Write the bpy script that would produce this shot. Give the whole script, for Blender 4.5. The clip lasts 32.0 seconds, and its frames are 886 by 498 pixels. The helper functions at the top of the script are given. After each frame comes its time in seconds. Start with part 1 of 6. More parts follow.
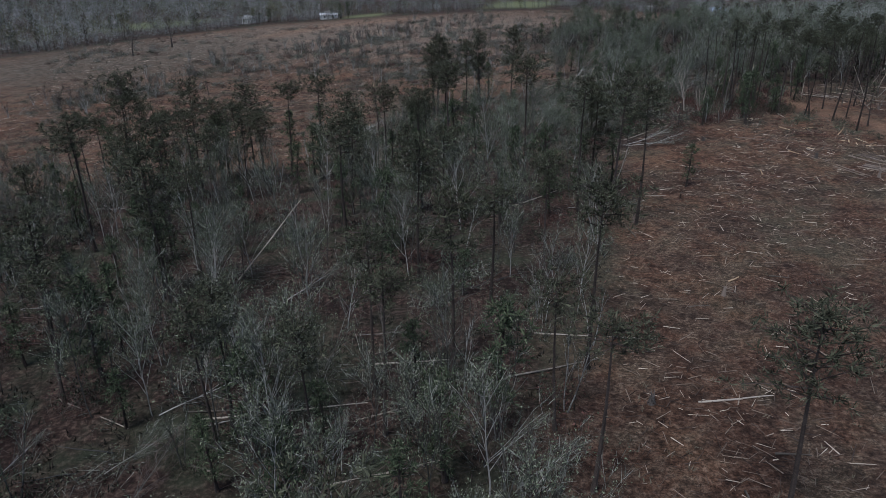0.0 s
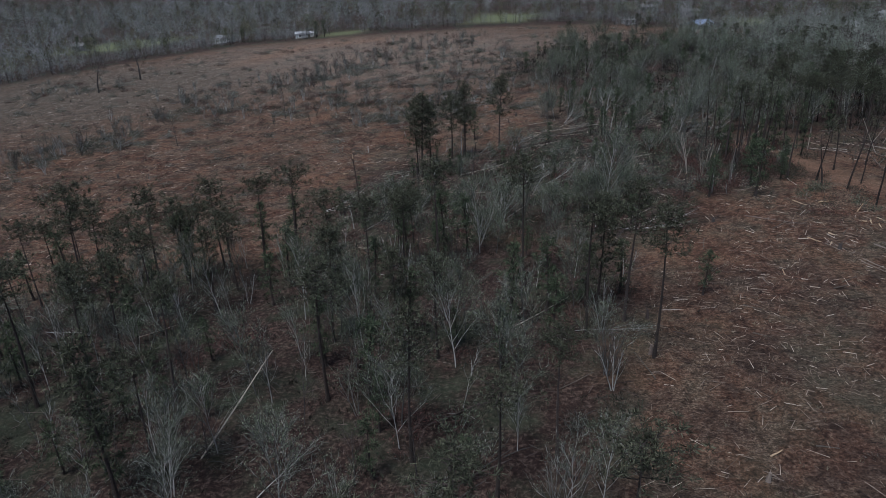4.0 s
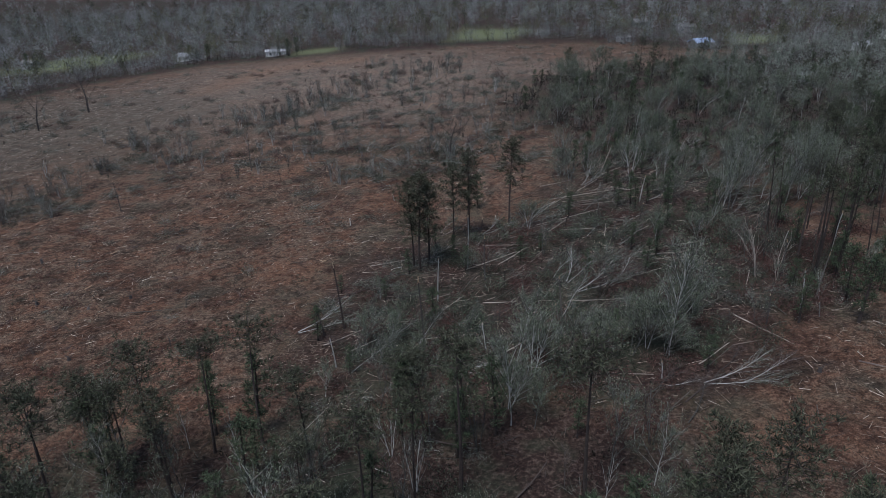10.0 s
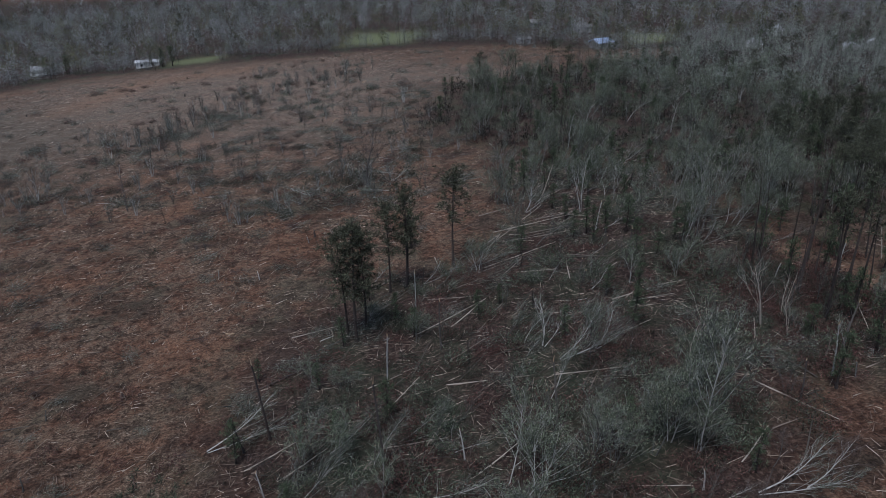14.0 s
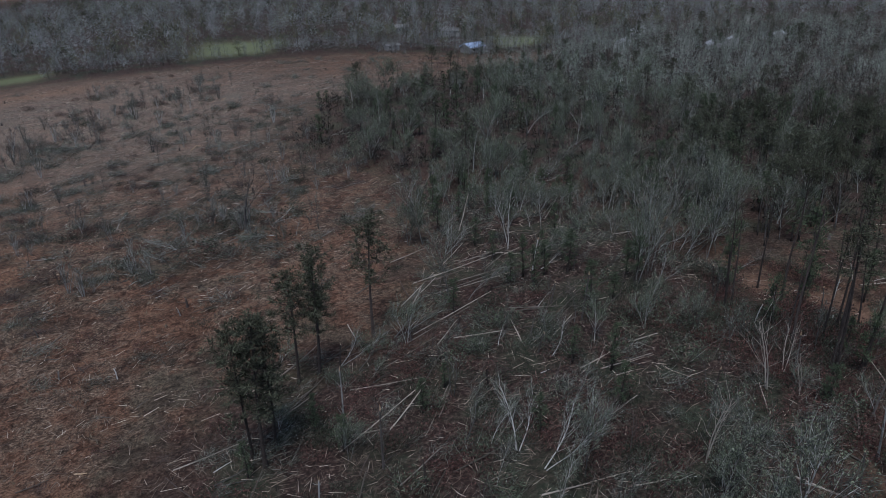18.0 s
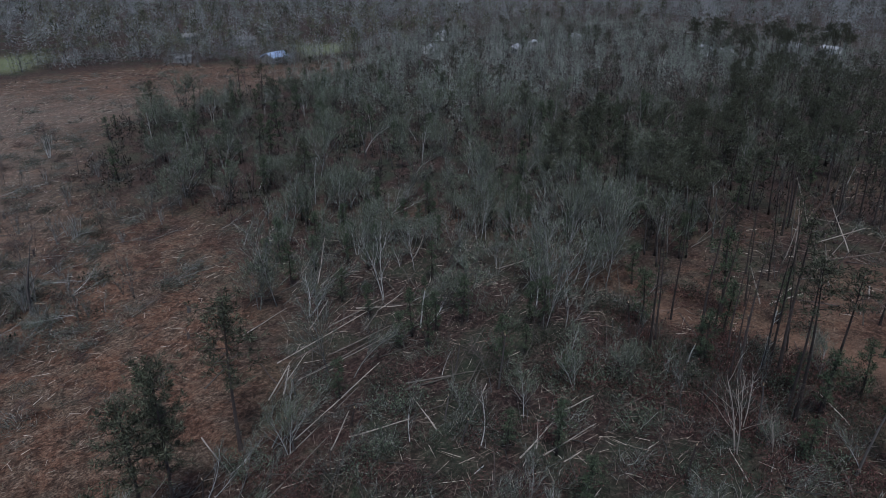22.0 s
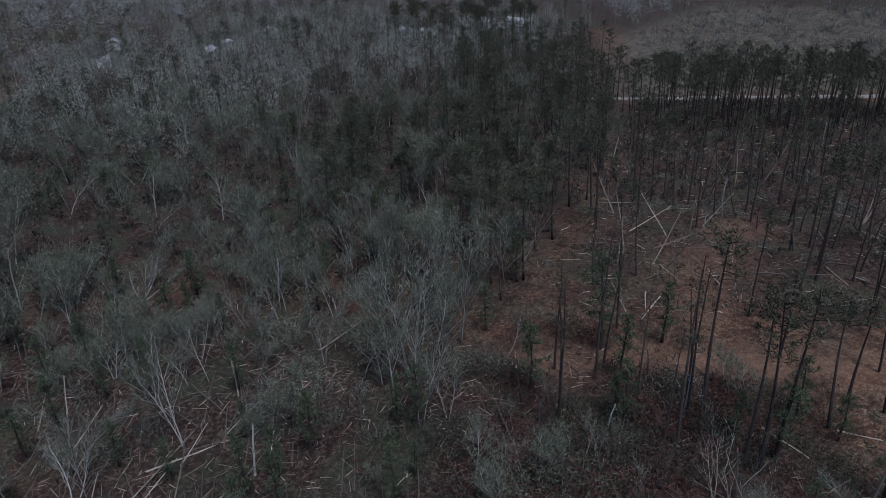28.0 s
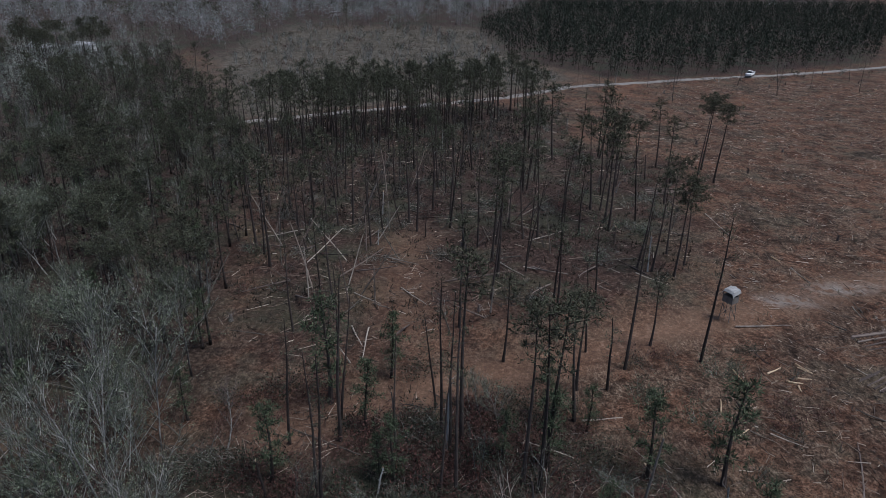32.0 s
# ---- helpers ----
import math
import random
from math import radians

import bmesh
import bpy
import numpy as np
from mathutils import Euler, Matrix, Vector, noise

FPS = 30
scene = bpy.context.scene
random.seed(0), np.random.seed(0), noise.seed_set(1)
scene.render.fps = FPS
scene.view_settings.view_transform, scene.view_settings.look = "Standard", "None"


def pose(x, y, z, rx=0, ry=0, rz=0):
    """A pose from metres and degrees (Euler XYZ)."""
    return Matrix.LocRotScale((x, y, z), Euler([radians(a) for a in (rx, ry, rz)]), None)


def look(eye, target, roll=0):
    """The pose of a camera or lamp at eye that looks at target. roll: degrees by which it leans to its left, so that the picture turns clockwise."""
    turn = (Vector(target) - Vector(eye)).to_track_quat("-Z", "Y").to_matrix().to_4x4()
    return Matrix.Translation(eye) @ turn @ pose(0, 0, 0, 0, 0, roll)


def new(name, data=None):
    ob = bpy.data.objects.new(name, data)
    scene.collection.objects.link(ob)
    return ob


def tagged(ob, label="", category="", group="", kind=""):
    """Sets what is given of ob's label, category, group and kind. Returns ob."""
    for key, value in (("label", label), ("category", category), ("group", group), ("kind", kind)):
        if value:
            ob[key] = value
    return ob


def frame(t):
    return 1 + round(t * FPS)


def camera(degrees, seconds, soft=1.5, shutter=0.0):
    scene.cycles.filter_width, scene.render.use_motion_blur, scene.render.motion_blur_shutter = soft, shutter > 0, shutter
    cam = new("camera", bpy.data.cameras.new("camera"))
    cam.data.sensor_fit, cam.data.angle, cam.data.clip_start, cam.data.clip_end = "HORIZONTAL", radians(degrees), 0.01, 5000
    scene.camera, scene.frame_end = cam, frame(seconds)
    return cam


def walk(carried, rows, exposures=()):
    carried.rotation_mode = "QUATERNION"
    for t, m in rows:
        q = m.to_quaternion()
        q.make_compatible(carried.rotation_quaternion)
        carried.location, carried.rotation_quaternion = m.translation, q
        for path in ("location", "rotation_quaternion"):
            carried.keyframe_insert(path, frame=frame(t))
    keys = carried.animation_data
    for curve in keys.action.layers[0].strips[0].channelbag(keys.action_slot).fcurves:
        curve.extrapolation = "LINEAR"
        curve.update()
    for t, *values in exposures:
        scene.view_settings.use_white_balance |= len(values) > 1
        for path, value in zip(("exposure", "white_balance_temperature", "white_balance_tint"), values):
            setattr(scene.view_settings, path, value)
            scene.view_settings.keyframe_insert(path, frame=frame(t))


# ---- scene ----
import collections

# ---------------------------------------------------------------- camera
EXPO = [(0.0, 0.24, 5620, 11), (3.0, 0.17, 5620, 11), (7.0, 0.22, 5580, 12), (12.0, 0.19, 5580, 12), (15.0, 0.09, 5520, 12), (21.0, 0.06, 5440, 12), (26.0, 0.07, 5380, 13), (28.2, 0.06, 5440, 15), (29.5, 0.17, 5600, 13), (32.0, 0.2, 5660, 13)]
cam = camera(64.71, 32.0, soft=0.6)
# seconds, place, heading (clockwise from +y), tilt below the level, lean
PATH = [
    (0, 2.16, -21.01, 26.44, -2.32, 23.70, 0.63),
    (0.5, 2.30, -19.55, 26.88, -2.21, 23.73, 0.83),
    (1, 2.44, -18.08, 27.41, -2.15, 23.73, 1.03),
    (1.5, 2.43, -16.55, 28.19, -2.03, 23.82, 1.17),
    (2, 2.27, -15.02, 29.14, -1.83, 23.81, 1.35),
    (2.5, 2.17, -13.42, 30.40, -1.66, 23.88, 1.48),
    (3, 1.95, -11.92, 31.75, -1.44, 23.98, 1.56),
    (3.5, 1.67, -10.28, 33.12, -1.19, 24.02, 1.67),
    (5.5, 0.23, -2.32, 39.17, -0.11, 24.41, 1.33),
    (6, 0.00, -0.00, 40.00, 0.09, 24.51, 1.31),
    (6.5, -0.23, 2.24, 40.20, 0.27, 24.47, 1.30),
    (7, -0.51, 4.49, 40.16, 0.46, 24.43, 1.30),
    (7.5, -0.77, 6.68, 40.08, 0.62, 24.35, 1.27),
    (8, -1.07, 8.92, 39.92, 0.79, 24.31, 1.23),
    (8.5, -1.31, 11.24, 39.79, 0.88, 24.27, 1.28),
    (9, -1.45, 13.57, 39.64, 0.95, 24.21, 1.39),
    (9.5, -1.71, 16.07, 39.47, 1.05, 24.20, 1.44),
    (10, -2.10, 18.48, 39.21, 1.19, 24.15, 1.43),
    (10.5, -2.57, 20.83, 39.07, 1.36, 24.11, 1.38),
    (11, -3.39, 22.91, 39.21, 1.67, 24.16, 1.37),
    (11.5, -3.86, 25.16, 39.15, 1.81, 24.18, 1.34),
    (12, -4.33, 27.80, 38.92, 1.99, 24.18, 1.29),
    (12.5, -4.74, 30.28, 38.74, 3.01, 24.19, 1.30),
    (13, -5.17, 32.79, 38.52, 4.91, 24.20, 1.30),
    (13.5, -5.70, 35.27, 38.31, 7.75, 24.25, 1.32),
    (14, -6.09, 37.91, 37.95, 10.60, 24.24, 1.30),
    (14.5, -6.22, 40.61, 37.51, 14.32, 24.25, 1.43),
    (15, -6.63, 43.11, 37.37, 19.90, 24.43, 1.59),
    (15.5, -6.95, 45.48, 37.45, 20.66, 24.40, 1.54),
    (17.5, -7.06, 55.08, 36.55, 22.03, 24.08, 1.22),
    (18, -6.88, 57.40, 36.52, 22.39, 24.14, 1.11),
    (18.5, -6.62, 59.76, 36.24, 24.29, 24.14, 1.10),
    (19, -6.53, 61.94, 36.09, 26.73, 24.17, 1.12),
    (19.5, -6.27, 64.20, 35.86, 30.03, 24.20, 1.13),
    (20, -6.08, 66.36, 35.74, 34.64, 24.32, 1.12),
    (20.5, -6.12, 68.58, 35.80, 39.08, 24.42, 0.93),
    (21, -5.94, 70.60, 35.66, 39.26, 24.23, 0.62),
    (21.5, -5.74, 72.54, 35.54, 39.40, 24.06, 0.32),
    (22, -5.46, 74.47, 35.39, 39.50, 23.91, 0.06),
    (22.5, -5.13, 76.26, 35.38, 39.55, 23.81, -0.11),
    (23, -4.75, 78.05, 35.38, 39.62, 23.75, -0.23),
    (23.5, -4.37, 79.80, 35.45, 39.68, 23.75, -0.30),
    (24, -3.98, 81.58, 35.50, 39.73, 23.75, -0.34),
    (24.5, -3.45, 83.29, 35.52, 39.76, 23.78, -0.33),
    (26.5, 0.68, 89.71, 35.85, 41.39, 24.40, 1.67),
    (27, 1.43, 91.17, 35.61, 45.34, 24.51, 1.90),
    (27.5, 2.30, 92.69, 35.22, 53.07, 24.81, 2.12),
    (28, 3.15, 94.11, 34.98, 64.50, 25.27, 2.16),
    (28.5, 3.87, 95.47, 34.58, 78.42, 25.68, 1.88),
    (29, 4.80, 96.92, 34.07, 91.92, 25.90, 1.57),
    (29.5, 5.73, 98.62, 33.91, 99.09, 25.81, 1.11),
    (30, 6.53, 99.68, 33.77, 99.02, 25.32, 0.63),
    (30.5, 7.44, 100.59, 33.55, 98.95, 24.86, 0.12),
    (31, 8.32, 101.35, 33.43, 98.90, 24.52, -0.34),
    (31.5, 9.25, 101.97, 33.29, 98.82, 24.12, -0.72),
    (32, 10.26, 102.43, 33.14, 98.71, 23.80, -1.07),
]


def aim(x, y, z, heading, tilt, lean):
    h, d = radians(heading), radians(tilt)
    way = Vector((math.sin(h) * math.cos(d), math.cos(h) * math.cos(d), -math.sin(d)))
    return look((x, y, z), Vector((x, y, z)) + way, -lean)


walk(cam, [(row[0], aim(*row[1:])) for row in PATH], exposures=EXPO)

# ---------------------------------------------------------------- light
world = bpy.data.worlds.new("sky")
scene.world = world
world.use_nodes = True
sky = world.node_tree.nodes.new("ShaderNodeTexSky")
sky.sky_type, sky.sun_disc = "NISHITA", False
sky.sun_elevation, sky.sun_rotation = radians(66), radians(215)
sky.dust_density, sky.air_density = 2.0, 1.2
world.node_tree.nodes["Background"].inputs["Strength"].default_value = 0.067
world.node_tree.links.new(sky.outputs[0], world.node_tree.nodes["Background"].inputs["Color"])
sun = new("sun", bpy.data.lights.new("sun", "SUN"))
sun.data.energy, sun.data.angle, sun.data.color = 2.4, radians(20), (1.0, 0.94, 0.86)
sun.matrix_basis = look((-36, -50, 138), (0, 0, 0))


# ---------------------------------------------------------------- materials
def material(name, colours, scale=3.0, rough=0.9, bump=0.3, fine=25.0, vary=0.25, metal=0.0, coords="Object"):
    """Two scales of noise through a colour ramp, a bump, and a little change from object to object."""
    m = bpy.data.materials.new(name)
    m.use_nodes = True
    nt = m.node_tree
    bsdf = nt.nodes["Principled BSDF"]
    bsdf.inputs["Roughness"].default_value, bsdf.inputs["Metallic"].default_value = rough, metal
    bsdf.inputs["Specular IOR Level"].default_value = 0.25
    tc = nt.nodes.new("ShaderNodeTexCoord")
    big, small = nt.nodes.new("ShaderNodeTexNoise"), nt.nodes.new("ShaderNodeTexNoise")
    big.inputs["Scale"].default_value, small.inputs["Scale"].default_value = scale, fine
    big.inputs["Detail"].default_value = small.inputs["Detail"].default_value = 5
    for nd in (big, small):
        nt.links.new(tc.outputs[coords], nd.inputs["Vector"])
    mix = nt.nodes.new("ShaderNodeMix")
    mix.inputs[0].default_value = 0.5
    nt.links.new(big.outputs[0], mix.inputs[2])
    nt.links.new(small.outputs[0], mix.inputs[3])
    info = nt.nodes.new("ShaderNodeObjectInfo")
    shift = nt.nodes.new("ShaderNodeMath")
    shift.operation = "MULTIPLY_ADD"
    shift.inputs[1].default_value, shift.inputs[2].default_value = vary, -vary / 2
    nt.links.new(info.outputs["Random"], shift.inputs[0])
    add = nt.nodes.new("ShaderNodeMath")
    nt.links.new(mix.outputs[0], add.inputs[0])
    nt.links.new(shift.outputs[0], add.inputs[1])
    ramp = nt.nodes.new("ShaderNodeValToRGB")
    el = ramp.color_ramp.elements
    while len(el) < len(colours):
        el.new(0.5)
    for i, c in enumerate(colours):
        el[i].position, el[i].color = 0.3 + 0.4 * i / (len(colours) - 1), (*c, 1)
    nt.links.new(add.outputs[0], ramp.inputs[0])
    nt.links.new(ramp.outputs[0], bsdf.inputs["Base Color"])
    if bump:
        bp = nt.nodes.new("ShaderNodeBump")
        bp.inputs["Strength"].default_value, bp.inputs["Distance"].default_value = bump, 0.05
        nt.links.new(small.outputs[0], bp.inputs["Height"])
        nt.links.new(bp.outputs[0], bsdf.inputs["Normal"])
    return m


def scattered(name, colours):
    """A matt material whose colour changes from stick to stick of a joined mesh."""
    m = bpy.data.materials.new(name)
    m.use_nodes = True
    nt = m.node_tree
    bsdf = nt.nodes["Principled BSDF"]
    bsdf.inputs["Roughness"].default_value = 0.9
    bsdf.inputs["Specular IOR Level"].default_value = 0.2
    geo = nt.nodes.new("ShaderNodeNewGeometry")
    ramp = nt.nodes.new("ShaderNodeValToRGB")
    el = ramp.color_ramp.elements
    while len(el) < len(colours):
        el.new(0.5)
    for i, c in enumerate(colours):
        el[i].position, el[i].color = i / (len(colours) - 1), (*c, 1)
    nt.links.new(geo.outputs["Random Per Island"], ramp.inputs[0])
    nt.links.new(ramp.outputs[0], bsdf.inputs["Base Color"])
    return m


PINE_BARK = material("pine_bark", [(0.022, 0.018, 0.017), (0.05, 0.04, 0.035), (0.085, 0.068, 0.06)], 1.2, 0.95, 0.6, 14)
NEEDLES = scattered("pine_needles", [(0.0194, 0.0211, 0.0137), (0.041, 0.0445, 0.0285), (0.0661, 0.0707, 0.0456), (0.12, 0.125, 0.0821)])
YOUNG_NEEDLES = scattered("young_needles", [(0.022, 0.0319, 0.0187), (0.044, 0.0605, 0.0341), (0.0726, 0.0935, 0.0528), (0.121, 0.141, 0.0858)])
GREY_BARK = material("grey_bark", [(0.06, 0.059, 0.054), (0.13, 0.128, 0.118), (0.38, 0.373, 0.35)], 0.8, 0.9, 0.4, 12, 0.8)
DARK_BARK = material("dark_bark", [(0.05, 0.043, 0.04), (0.09, 0.08, 0.073), (0.15, 0.135, 0.12)], 0.8, 0.95, 0.4, 12, 0.4)
TWIGS = scattered("twigs", [(0.022, 0.024, 0.019), (0.05, 0.054, 0.044), (0.09, 0.095, 0.08), (0.15, 0.156, 0.135), (0.42, 0.42, 0.38)])
BROWN_TWIGS = scattered("brown_twigs", [(0.03, 0.022, 0.02), (0.065, 0.048, 0.042), (0.1, 0.077, 0.067), (0.16, 0.13, 0.112)])
BUDS = scattered("spring_buds", [(0.039, 0.0468, 0.0299), (0.0845, 0.1, 0.065), (0.143, 0.165, 0.112), (0.26, 0.289, 0.205)])
DEEP_NEEDLES = scattered("plantation_needles", [(0.008, 0.012, 0.008), (0.016, 0.022, 0.015), (0.026, 0.034, 0.023), (0.042, 0.052, 0.036)])
SHRUB = scattered("shrub_leaves", [(0.012, 0.015, 0.01), (0.027, 0.031, 0.021), (0.05, 0.056, 0.038), (0.095, 0.1, 0.07)])
# Undergrowth leaves; the shade of gaps between trees is in their dark colour.
SHADED_UNDER = scattered("undergrowth_leaves_shaded", [(0.012, 0.012, 0.009), (0.025, 0.023, 0.018), (0.045, 0.04, 0.032), (0.085, 0.072, 0.058)])
SAGE = scattered("sage_leaves", [(0.026, 0.034, 0.021), (0.053, 0.067, 0.043), (0.088, 0.107, 0.07), (0.145, 0.168, 0.115)])
RUST = scattered("dead_leaves", [(0.025, 0.013, 0.012), (0.058, 0.029, 0.025), (0.1, 0.05, 0.042), (0.17, 0.092, 0.075)])
PALE_WOOD = material("weathered_log", [(0.085, 0.074, 0.062), (0.19, 0.166, 0.14), (0.37, 0.325, 0.275)], 0.9, 0.85, 0.4, 9, 0.7)
FRESH_WOOD = material("split_wood", [(0.33, 0.23, 0.14), (0.5, 0.38, 0.25), (0.6, 0.48, 0.33)], 0.8, 0.8, 0.3, 12, 0.4)
LOG_BARK = material("log_bark", [(0.07, 0.055, 0.048), (0.14, 0.11, 0.095), (0.22, 0.18, 0.15)], 0.8, 0.95, 0.5, 12, 0.6)
STRAW = scattered("dry_slash", [(0.02, 0.015, 0.013), (0.05, 0.036, 0.03), (0.09, 0.068, 0.055), (0.14, 0.108, 0.085), (0.2, 0.158, 0.125), (0.29, 0.235, 0.185), (0.6, 0.52, 0.43)])
DRY_GRASS = material("dry_grass", [(0.085, 0.073, 0.052), (0.145, 0.127, 0.09), (0.22, 0.193, 0.138)], 0.05, 0.9, 0, 0.6, 0.0)
GRAVEL = material("pale_gravel", [(0.13, 0.12, 0.108), (0.21, 0.196, 0.178), (0.3, 0.284, 0.26)], 0.5, 0.95, 0.4, 6, 0.0)
WHITE_PAINT = material("white_paint", [(0.62, 0.62, 0.6), (0.76, 0.76, 0.74), (0.82, 0.82, 0.8)], 0.6, 0.6, 0.05, 9, 0.1)
TIN = material("pale_metal_roof", [(0.26, 0.27, 0.28), (0.36, 0.37, 0.38), (0.5, 0.51, 0.52)], 0.4, 0.45, 0.05, 6, 0.3)
BLUE_ROOF = material("blue_roof", [(0.16, 0.22, 0.36), (0.24, 0.32, 0.48), (0.34, 0.42, 0.56)], 0.4, 0.6, 0.1, 6, 0.2)
SHINGLE = material("grey_shingle", [(0.09, 0.087, 0.084), (0.13, 0.127, 0.123), (0.19, 0.184, 0.177)], 0.6, 0.9, 0.3, 8, 0.3)
SIDING = material("house_siding", [(0.17, 0.163, 0.15), (0.25, 0.24, 0.225), (0.36, 0.345, 0.32)], 0.4, 0.8, 0.1, 6, 0.5)
DARK_GLASS = material("dark_glass", [(0.02, 0.024, 0.028), (0.03, 0.035, 0.04)], 1, 0.12, 0, 5, 0.0)
PLY = material("grey_plywood", [(0.09, 0.08, 0.072), (0.15, 0.135, 0.12), (0.2, 0.185, 0.165)], 1.5, 0.9, 0.2, 14, 0.0)
TARP = material("white_tarp", [(0.22, 0.22, 0.215), (0.3, 0.3, 0.29), (0.4, 0.4, 0.385)], 1.5, 0.5, 0.3, 5, 0.0)
RUBBER = material("rubber", [(0.02, 0.02, 0.02), (0.035, 0.035, 0.035)], 4, 0.9, 0.1, 30, 0.0)
STEEL = material("steel", [(0.35, 0.35, 0.36), (0.5, 0.5, 0.51)], 4, 0.4, 0.05, 30, 0.0, 0.8)


# ---------------------------------------------------------------- lie of the land
def height(x, y):
    """Ground height: a gentle fall to the west, a low swell in the middle, ruts and hummocks."""
    x, y = np.asarray(x, float), np.asarray(y, float)
    u, v = np.tanh((x - 20) / 160), np.tanh((y - 90) / 160)
    z = 0.393 + 3.861 * u - 2.633 * v - 8.189 * u * u + 3.291 * u * v - 0.215 * v * v
    z = z + 1.525 * np.exp(-((x - 52) ** 2 + (y - 75) ** 2) / 1300) - 2.308 * np.exp(-((x + 25) ** 2 + (y - 125) ** 2) / 3200)
    z = z - 4.5 * np.exp(-((x - 118) ** 2 + (y - 318) ** 2) / 5000) - 3.0 * np.exp(-((x - 228) ** 2 + (y - 172) ** 2) / 4000)
    z = z + 2.5 * np.exp(-((x + 104) ** 2 + (y - 229) ** 2) / 4000)
    z = z + 0.12 * np.sin(x * 0.9 + 1.7 * np.sin(y * 0.31)) * np.sin(y * 0.77 + 1.3 * np.sin(x * 0.23))
    far = np.maximum(np.hypot(x - 40, y - 120) - 420, 0)
    return z + 10 * np.sin(x / 310 + 1) * np.sin(y / 270 + 2) * np.minimum(far / 500, 1)


def ground_z(x, y):
    return float(height(x, y))


def inside(x, y, poly):
    """Which points lie in the polygon."""
    x, y = np.asarray(x, float), np.asarray(y, float)
    hit = np.zeros(x.shape, bool)
    for (ax, ay), (bx, by) in zip(poly, poly[1:] + poly[:1]):
        if ay != by:
            hit ^= ((ay > y) != (by > y)) & (x < (bx - ax) * (y - ay) / (by - ay) + ax)
    return hit


def off_line(x, y, line):
    """Distance from a broken line."""
    best = np.full(np.shape(x), 1e9)
    for (ax, ay), (bx, by) in zip(line, line[1:]):
        s = np.clip(((x - ax) * (bx - ax) + (y - ay) * (by - ay)) / ((bx - ax) ** 2 + (by - ay) ** 2), 0, 1)
        best = np.minimum(best, np.hypot(x - ax - s * (bx - ax), y - ay - s * (by - ay)))
    return best


NEAR_WOOD = [(-75, -60), (6, -60), (8, 3), (12, 26), (16, 41), (19, 56), (20, 64), (8, 72), (-13, 71), (-22, 69), (-31, 68), (-46, 63), (-75, 58)]
WRECK = [(-18, 87), (-13, 71), (8, 72), (20, 65), (27, 71), (33, 80), (44, 82), (56, 100), (51, 116), (57, 140), (45, 155), (28, 165), (24, 138), (13, 119), (-6, 118), (-15, 102)]
EAST_WOOD = [(28, 165), (16, 196), (34, 234), (62, 246), (118, 270), (142, 300), (275, 305), (285, 160), (160, 122), (128, 111), (88, 111), (62, 115), (53, 120), (57, 140), (45, 155)]
STAND = [(60, 106), (66, 114), (88, 114), (158, 121), (168, 68), (160, 53), (132, 60), (109, 50), (72, 66), (66, 74), (65, 88)]
OPENING = [(62, 99), (72, 101), (88, 97), (86, 92), (72, 94), (63, 95)]
PLANTATION = [(255, 44), (206, 27), (206, 2), (214, -28), (236, -84), (430, -250), (470, -30), (330, 40)]
GRASS_HILL = [(164, 121), (173, 94), (184, 62), (204, 40), (255, 46), (330, 42), (350, 115), (262, 140)]
TRACK = [(51, 108), (53.3, 102.5), (54.6, 96), (55.8, 91), (57, 86), (59, 80), (60, 75.5), (61.3, 68), (64, 61.5), (66.5, 53), (67.8, 41), (72, 22)]
ROAD = [(153, 131), (155, 120), (162, 102), (170, 76), (176, 61), (190, 41), (194, 22), (201, -3), (206, -29), (221, -77), (250, -150)]
DUFF = [(8, -45), (62, -45), (52, 40), (42, 66), (26, 64), (18, 44), (12, 20)]
PASTURES = [[(-205, 350), (-160, 350), (-135, 385), (-185, 398)], [(8, 335), (36, 332), (50, 365), (18, 372)], [(128, 318), (150, 318), (155, 336), (136, 342)], [(-60, 332), (-42, 330), (-38, 345), (-58, 346)]]
SKYLINE_EDGE = [(-420, 190), (-165, 250), (-138, 300), (-96, 330), (-40, 326), (-4, 320), (40, 324), (82, 328), (118, 306), (142, 300), (275, 305), (285, 160), (265, 142), (350, 115), (330, 42), (470, -30), (430, -250), (900, -450), (900, 900), (-900, 900), (-900, 190)]


